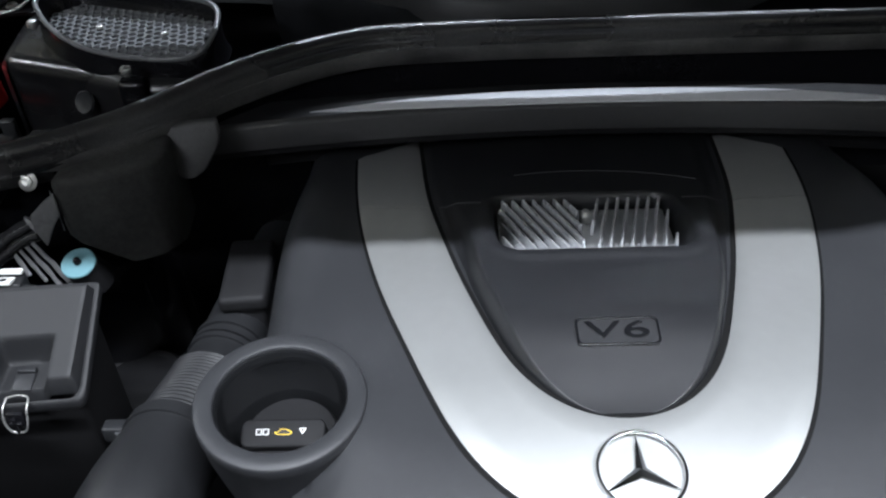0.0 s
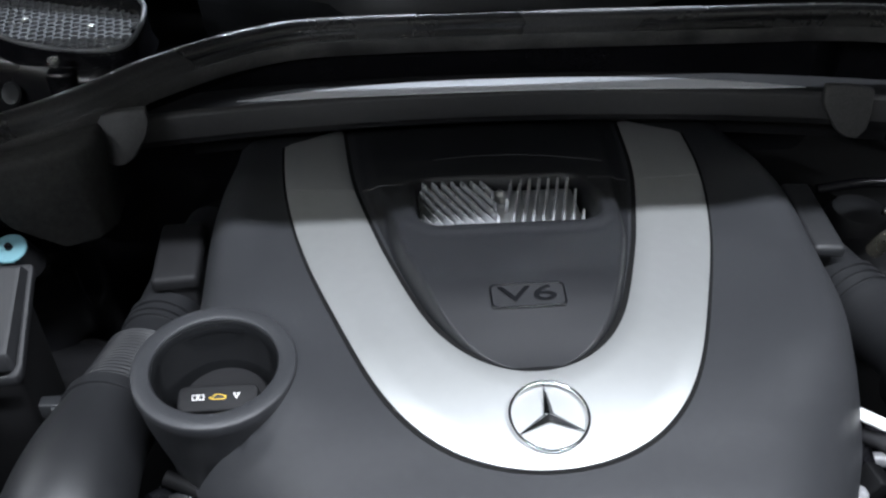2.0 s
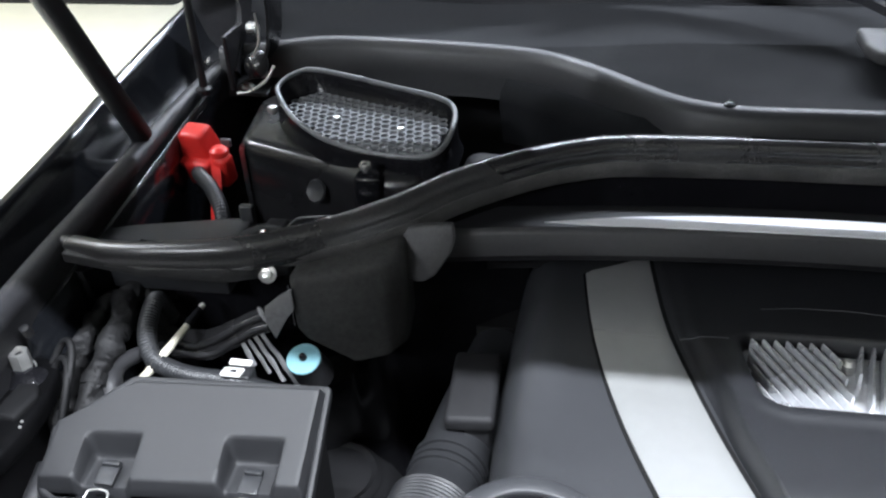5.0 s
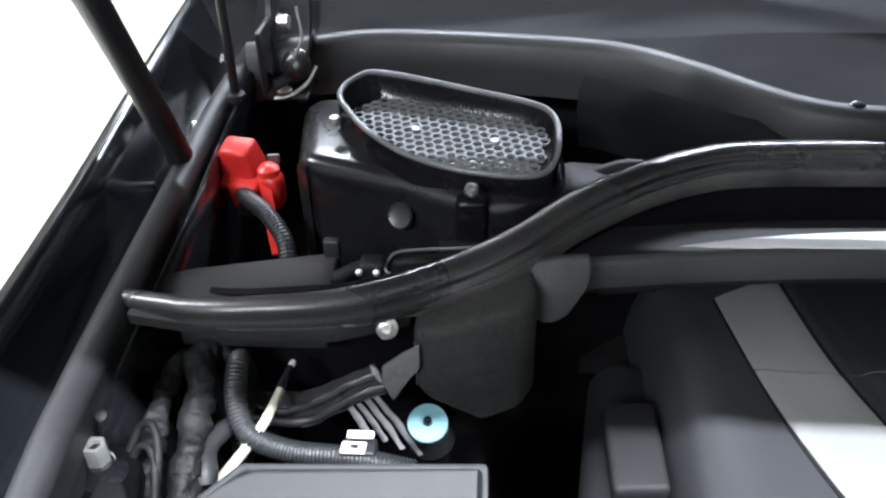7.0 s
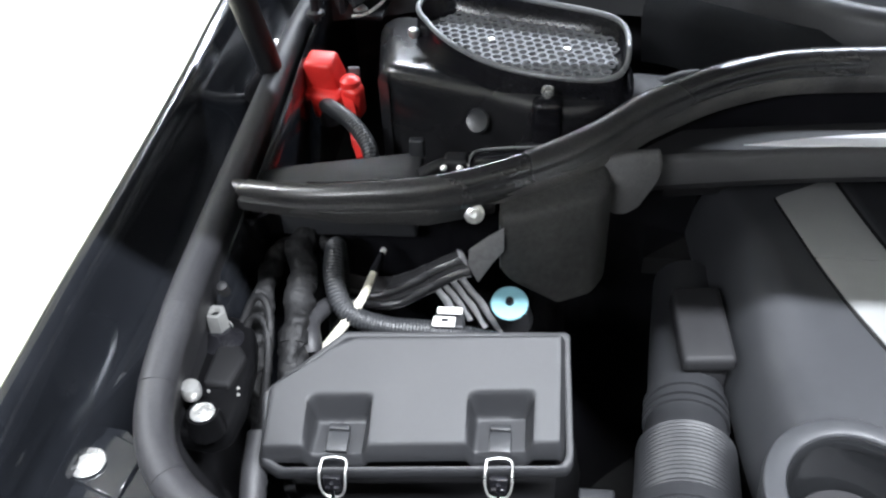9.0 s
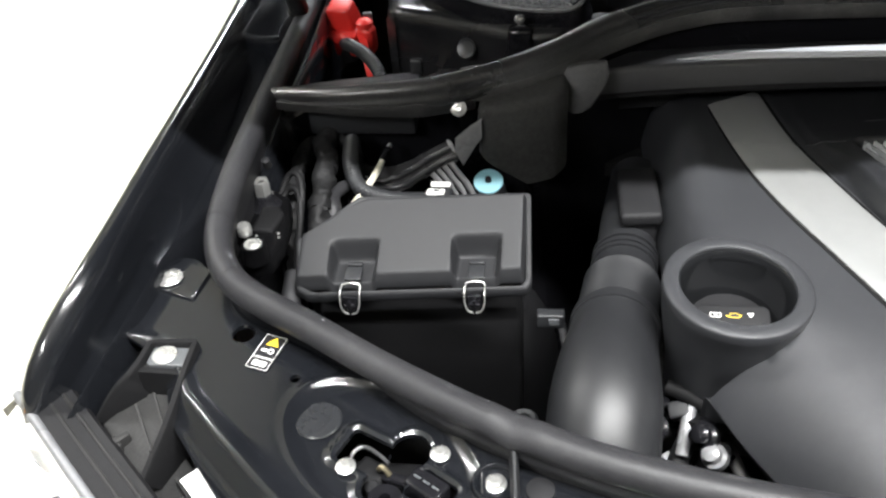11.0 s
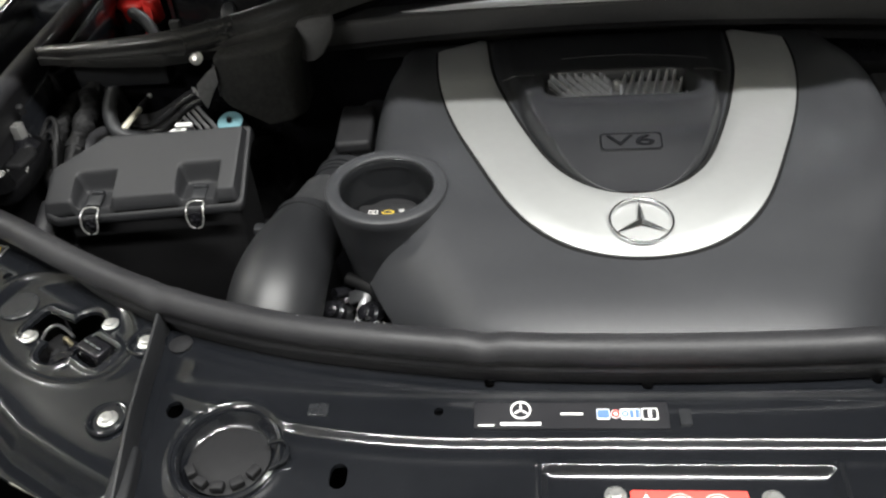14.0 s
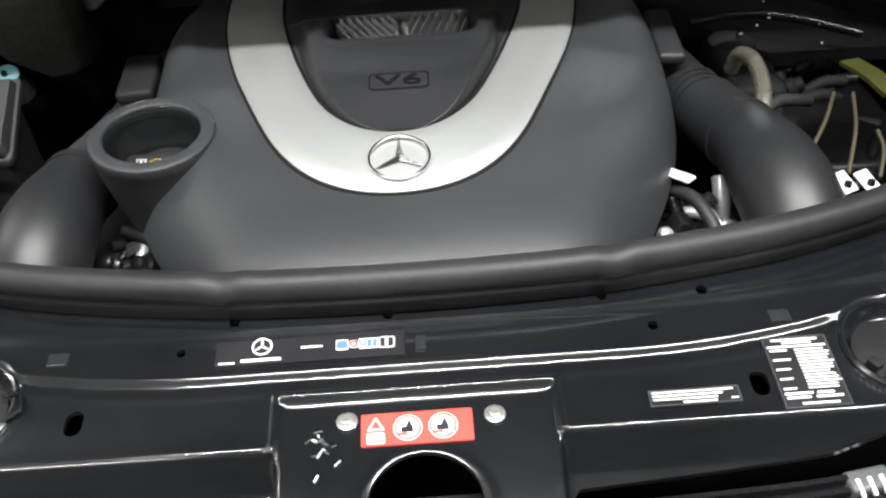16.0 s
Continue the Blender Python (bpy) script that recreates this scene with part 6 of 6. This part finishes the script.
HX = math.radians(42.69)
def hood_point(x, v, lift=0.0):
    y = .94 - 1.0014 * v * math.cos(HX) + lift * math.sin(HX)
    return (x, y, 1.265 + 1.0014 * v * math.sin(HX) + lift * math.cos(HX) + .03 * math.sin(math.pi * v))
hv, hf = [], []
for lift in (0, .03):
    for i in range(21):
        x = -.78 + 1.56 * i / 20
        for j in range(13):
            v = j / 12
            hv.append(hood_point(x, v, lift))
off = 21 * 13
for i in range(20):
    for j in range(12):
        a = i * 13 + j
        hf.append((a, a + 1, a + 14, a + 13))
        hf.append((off + a, off + a + 13, off + a + 14, off + a + 1))
for i in range(20):
    for j in (0, 12):
        a = i * 13 + j
        hf.append((a, a + 13, off + a + 13, off + a))
for j in range(12):
    for i in (0, 20):
        a = i * 13 + j
        hf.append((a, a + 1, off + a + 1, off + a))
bonnet = solo("bonnet", mesh_of(hv, hf, 40), HOODPAD, "black bonnet standing open over the engine", "bonnet", kind="structure")

# ---------------------------------------------------------------- headlamps and their carriers
def headlamp(s):
    E = [(-.824, .300), (-.800, .279), (-.752, .237), (-.692, .185), (-.644, .142), (-.60, .10), (-.55, .05), (-.53, .02)]
    line = spline([(s * -a if s > 0 else a, b, 0) for a, b in E], 40)
    ob = thing("headlamp", (s * .74, .12, .9), "clear headlamp with chrome reflectors and amber corner", "headlamp", "headlamps")
    nrm = Vector((s * .70, -.71, 0))
    def shell(d0, d1, z0, z1, curve, rows=12):
        vs, fs = [], []
        for i, p in enumerate(line):
            for r in range(rows):
                u = r / (rows - 1)
                q = p + nrm * (d0 + (d1 - d0) * u)
                vs.append((q.x, q.y, z0 + (z1 - z0) * u ** curve))
        for i in range(len(line) - 1):
            for r in range(rows - 1):
                a = i * rows + r
                fs.append((a, a + 1, a + rows + 1, a + rows))
        return mesh_of(vs, fs, 60)
    trim_profile = [(-.018, -.05), (-.018, -.004), (-.015, .0), (-.006, -.001), (.006, .0), (.014, .0), (.018, -.003), (.018, -.05)]
    part("edge_trim", sweep([p + Vector((0, 0, 1.020)) for p in line], trim_profile if s < 0 else [(-a, b) for a, b in trim_profile], sharp=50), CAPBLACK, ob, "flat dusty black edge trim")
    for k in (-.008, .004):
        part("moulded_line", tube([p + nrm * k + Vector((0, 0, 1.0190)) for p in line], .0018, 8), CARRIER, ob)
    part("outer_lip", tube([p + nrm * .020 + Vector((0, 0, 1.0165)) for p in line], .0042, 10), RIMGREY, ob, "smooth grey outer lip")
    part("chrome_bezel", shell(.020, .034, 1.012, 1.002, 1.0), CHROME, ob)
    lens = part("lens", shell(.018, .26, 1.017, .80, 1.8, 20), GLASS, ob, "clear curved lens")
    lens.visible_shadow = False
    part("housing", shell(.030, .25, .965, .74, 1.6), LAMPSILVER, ob)
    for k, (a, b, r) in enumerate(((-.775, .150, .050), (-.700, .070, .056), (-.640, -.01, .05))):
        part("reflector", lathe([(.006, -.05), (r * .5, -.038), (r * .85, -.016), (r, .0), (r + .004, .001), (r + .004, -.05)], (s * -a if s > 0 else a, b, .945 - k * .012), 36, tilt=pose(0, 0, 0, 55, 0, s * 20)), CHROME, ob)
        part("bulb", lathe([(0, -.03), (.010, -.03), (.010, -.008), (0, .0)], (s * -a if s > 0 else a, b, .945 - k * .012), 20, tilt=pose(0, 0, 0, 55, 0, s * 20)), WHITE, ob)
    part("amber_corner", box((.020, .11, .05), (s * .888, .275, .872), .008, pose(0, 0, 0, 0, 0, s * 40)), AMBER, ob, "amber corner lamp")
    return ob


headlamp(-1), headlamp(1)
carrier = thing("lamp_carrier", (-.69, .25, 1.0), "dusty black plastic headlamp carrier with ribs", "bracket")
part("tray", prism([(-.757, .262), (-.715, .300), (-.690, .292), (-.684, .252), (-.612, .184), (-.552, .118), (-.528, .06), (-.56, .06), (-.61, .122), (-.68, .190), (-.74, .246)], .965, .997, .003, top=lambda x, y: .984 + .06 * (y - .1)), CARRIER, carrier)
part("arm", prism([(-.722, .318), (-.684, .320), (-.683, .290), (-.724, .291)], 1.02, 1.047, .002), CARRIER, carrier)
RIBP = [(-.0036, -.035), (-.0030, .006), (-.002, .0075), (.002, .0075), (.0030, .006), (.0036, -.035)]
part("rib", sweep(spline([(-.683, .319, 1.047), (-.721, .317, 1.047)], 6), RIBP), BASEBLACK, carrier)
part("rib", sweep(spline([(-.683, .290, 1.044), (-.723, .291, 1.044)], 6), [(x, z * .6) for x, z in RIBP]), BASEBLACK, carrier)
part("rib", sweep(spline([(-.721, .317, 1.047), (-.724, .290, 1.045), (-.738, .277, 1.032), (-.753, .268, 1.010)], 16), RIBP), BASEBLACK, carrier)
part("rib", sweep(spline([(-.683, .319, 1.047), (-.6825, .290, 1.044), (-.685, .250, 1.030), (-.696, .211, 1.006)], 16), RIBP), BASEBLACK, carrier)
part("slope", prism([(-.724, .291), (-.684, .290), (-.696, .212), (-.752, .262)], .97, 1.02, .002, top=lambda x, y: .998 + .36 * (y - .22)), CARRIER, carrier)
for a, b in (((-.722, .300), (-.700, .262)), ((-.728, .278), (-.704, .242)), ((-.708, .302), (-.690, .272))):
    z = lambda q: .9985 + .36 * (q[1] - .22)
    part("web", sweep([Vector((*a, z(a))), Vector(((a[0] + b[0]) / 2, (a[1] + b[1]) / 2, (z(a) + z(b)) / 2)), Vector((*b, z(b)))], [(-.0015, -.006), (-.001, .002), (.001, .002), (.0015, -.006)]), CARRIER, carrier)
part("tab", joined([box((.014, .010, .014), (-.734, .243, 1.008), .002, pose(0, 0, 0, 0, 0, -42)), box((.006, .014, .018), (-.729, .247, 1.008), .0015, pose(0, 0, 0, 0, 0, -42))]), CARRIER, carrier)
part("long_rib", sweep(spline([(-.760, .265, 1.008), (-.734, .243, 1.007), (-.700, .212, 1.005), (-.652, .172, 1.002), (-.60, .127, .998), (-.555, .075, .99)], 24), [(-.0022, -.025), (-.002, .007), (.002, .007), (.0022, -.025)]), CARRIER, carrier)
part("long_rib", sweep(spline([(-.676, .222, 1.000), (-.640, .186, .998), (-.596, .145, .994), (-.56, .10, .988)], 24), [(-.0016, -.02), (-.0014, .004), (.0014, .004), (.0016, -.02)]), CARRIER, carrier)
for x, y in ((-.664, .196), (-.604, .138)):
    part("boss", box((.012, .016, .012), (x, y, 1.000), .002, pose(0, 0, 0, 0, 0, -43)), CARRIER, carrier)
solo("white_strip_label", box((.086, .0155, .0012), (-.632, .1915, 1.0085), .0003, pose(0, 0, 0, 4, 2, -42.7)), WHITE, "blank white paper strip on the lamp carrier", "label")
clear_clip = thing("clear_clip", (-.636, .170, 1.0), "translucent plastic clip beside the white strip", "clip")
part("plate", box((.024, .026, .002), (-.638, .174, 1.012), .0008, pose(0, 0, 0, 10, 0, -38)), CLEAR, clear_clip)
for k in (-1, 0, 1):
    part("fin", box((.002, .026, .012), (-.632 + k * .008, .163 + k * .007, 1.007), .0006, pose(0, 0, 0, 14, 0, -30)), CLEAR, clear_clip)
solo("bumper_edge", sweep(spline([(-.53, -.02, .93), (-.40, -.035, .935), (-.2, -.045, .94), (0, -.05, .94), (.2, -.045, .94), (.40, -.035, .935), (.53, -.02, .93)], 50), [(-.05, -.30), (-.04, -.02), (-.01, .0), (.02, -.02), (.05, -.30)]), PAINT, "black painted bumper edge before the panel", "bumper")
for k in range(5):
    solo("grille_slat", sweep(spline([(.095, .026 - k * .0085, .958 - k * .003), (.19, .030 - k * .0085, .957 - k * .003), (.29, .036 - k * .0085, .956 - k * .003), (.36, .046 - k * .0085, .955 - k * .003)], 20), [(-.003, -.004), (-.002, .002), (.002, .002), (.003, -.004)]), GLOSSY, "thin black grille slat below the panel", "slat", "upper grille slats")
lc = thing("lamp_connector", (.322, .032, .94), "pale plastic connector with ribs below the panel", "connector")
part("body", box((.034, .018, .016), (.324, .036, .950), .003, pose(0, 0, 0, 0, 0, 8)), GREYPLATE, lc)
for k in range(3):
    part("rib", box((.003, .014, .004), (.314 + k * .009, .028 + k * .0012, .957), .001, pose(0, 0, 0, 20, 0, 8)), WHITE, lc)
part("plug", box((.020, .012, .014), (.322, .022, .944), .002, pose(0, 0, 0, 0, 0, 8)), CAPBLACK, lc)
latch = thing("bonnet_latch", (.003, .0, .95), "dark bonnet latch down in its opening", "latch")
part("plate", box((.08, .09, .004), (.003, -.005, .965), .001), APRON, latch)
part("hook", box((.012, .03, .03), (.003, .0, .975), .004), GLOSSY, latch)

# ---------------------------------------------------------------- parts low in the bay, some with shade in their colour
def clutter(cx, cy, cz, seed, count, spread, mats):
    rng = random.Random(seed)
    for k in range(count):
        x, y, z = cx + rng.uniform(-1, 1) * spread, cy + rng.uniform(-1, 1) * spread, cz + rng.uniform(-.03, .02)
        pick = rng.random()
        mat = rng.choice(mats)
        if pick < .4:
            d = Vector((rng.uniform(-1, 1), rng.uniform(-1, 1), rng.uniform(-.6, .6))).normalized() * .03
            p = Vector((x, y, z))
            solo("coolant_pipe", tube(spline([p - d, p + Vector((0, 0, .008)), p + d], 12), rng.uniform(.004, .009), 12), mat, "short dark pipe low in the engine bay", "pipe", "low pipes")
        elif pick < .7:
            solo("wiring_connector", box((rng.uniform(.014, .024), rng.uniform(.012, .02), rng.uniform(.012, .02)), (x, y, z), .002, pose(0, 0, 0, rng.uniform(-30, 30), rng.uniform(-30, 30), rng.uniform(0, 180))), mat, "small dark wiring connector low in the bay", "connector", "low connectors")
        else:
            r = rng.uniform(.008, .014)
            solo("hose_fitting", lathe([(0, 0), (r, 0), (r, .008), (r * .7, .010), (r * .7, .018), (r * .4, .02), (0, .02)], (x, y, z), 20, tilt=pose(0, 0, 0, rng.uniform(-60, 60), rng.uniform(-60, 60), 0)), mat, "small round hose fitting low in the bay", "fitting", "low fittings")


clutter(-.275, .360, .935, 3, 34, .040, [GLOSSY, BASEBLACK, FOIL, GLOSSY, GLOSSY, DULLBLACK])
clutter(.285, .350, .935, 5, 34, .042, [GLOSSY, BASEBLACK, FOIL, GLOSSY, GLOSSY, DULLBLACK])
# parts right of the engine: near-black colours paint in the shade there
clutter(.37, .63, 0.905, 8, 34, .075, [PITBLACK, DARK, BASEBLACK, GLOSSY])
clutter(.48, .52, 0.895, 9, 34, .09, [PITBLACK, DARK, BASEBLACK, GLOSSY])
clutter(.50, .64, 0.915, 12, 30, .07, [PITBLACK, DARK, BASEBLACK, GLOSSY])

# right of the engine: bent pipe, brackets, rods
solo("metal_pipe", tube(spline([(.400, .612, .965), (.400, .597, .992), (.404, .570, 1.002), (.401, .535, 1.004), (.395, .500, 1.000), (.384, .468, .990), (.372, .445, .95)], 40), .0092, 20), GOLDPIPE, "bent bare alloy coolant pipe", "pipe")
tag = thing("white_wire_tag", (.245, .334, 1.0), "white paper tag on a dark cable", "tag")
part("tag", box((.014, .028, .003), (.268, .366, .992), .001, pose(0, 0, 0, -6, 4, 42)), WHITE, tag)
part("lead", tube(spline([(.262, .372, .97), (.275, .345, .982), (.286, .315, .976), (.30, .28, .95)], 16), .0065, 10), RUBBER, tag)
for x, y in ((.416, .330), (.438, .330)):
    b = thing("white_bracket", (x, y, .98), "white metal bracket with a dark bolt", "bracket", "white brackets")
    part("plate", box((.016, .024, .003), (x, y, .998), .001, pose(0, 0, 0, 20, 0, 24)), WHITE, b)
    part("screw", lathe([(0, 0), (.0040, 0), (.0040, .004), (.0025, .0052), (0, .0052)], (x + .001, y - .005, .998), 6), GLOSSY, b)
for a, b in (((.468, .486, 1.0), (.402, .385, .985)), ((.488, .483, 1.0), (.436, .36, .985)), ((.492, .424, .99), (.463, .350, .985))):
    a, b = Vector(a), Vector(b)
    solo("thin_rod", tube(spline([tuple(a), tuple(a * .5 + b * .5 + Vector((.004, 0, .004))), tuple(b)], 12), .0021, 10), BRASS, "thin brassy metal rod beside the duct", "rod", "thin rods")
for x, y, z, r in ((.461, .673, 1.0, .005), (.516, .649, 1.0, .004), (.412, .634, 1.0, .007), (.47, .72, 1.0, .004), (.44, .655, 1.0, .004), (.428, .50, .99, .006), (.50, .60, 1.0, .004)):
    solo("bright_fitting", lathe([(0, 0), (r * .6, 0), (r * .6, r * .7), (r * .35, r), (0, r)], (x, y, z - .004), 12), CHROME, "small bright metal fitting beside the engine", "fitting", "bright fittings")
solo("dark_hose", tube(spline([(.378, .468, .985), (.41, .492, .99), (.435, .50, .985), (.46, .52, .97)], 20), .007, 12), RUBBER, "dark rubber hose beside the alloy pipe", "hose")
manifold = thing("dark_manifold", (.52, .56, .93), "near-black housing beside the engine, shade put into its colour", "housing")
# body coloured near black in place of the shade around it
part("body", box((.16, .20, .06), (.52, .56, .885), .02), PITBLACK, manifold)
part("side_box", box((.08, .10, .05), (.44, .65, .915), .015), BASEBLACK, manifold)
part("crossover_pipe", tube(spline([(.37, .70, .985), (.43, .695, .995), (.50, .685, .99), (.58, .66, .975)], 20), .006, 14), GLOSSY, manifold)
dip = thing("dipstick", (.515, .51, .98), "dull yellow dipstick handle with a white tab", "dipstick")
part("handle", sweep(spline([(.511, .550, 1.0), (.520, .509, 1.004), (.529, .476, 1.0)], 12), [(-.012, -.002), (-.012, .003), (.012, .003), (.012, -.002)]), DIPSTICK, dip)
part("tab", box((.014, .012, .003), (.531, .468, 1.003), .001), WHITE, dip)
solo("metal_reservoir", lathe([(0, 0), (.035, 0), (.038, .01), (.038, .06), (.030, .075), (.012, .08), (0, .08)], (.43, .70, .88), 30), BASEBLACK, "black round reservoir by the bulkhead", "reservoir")
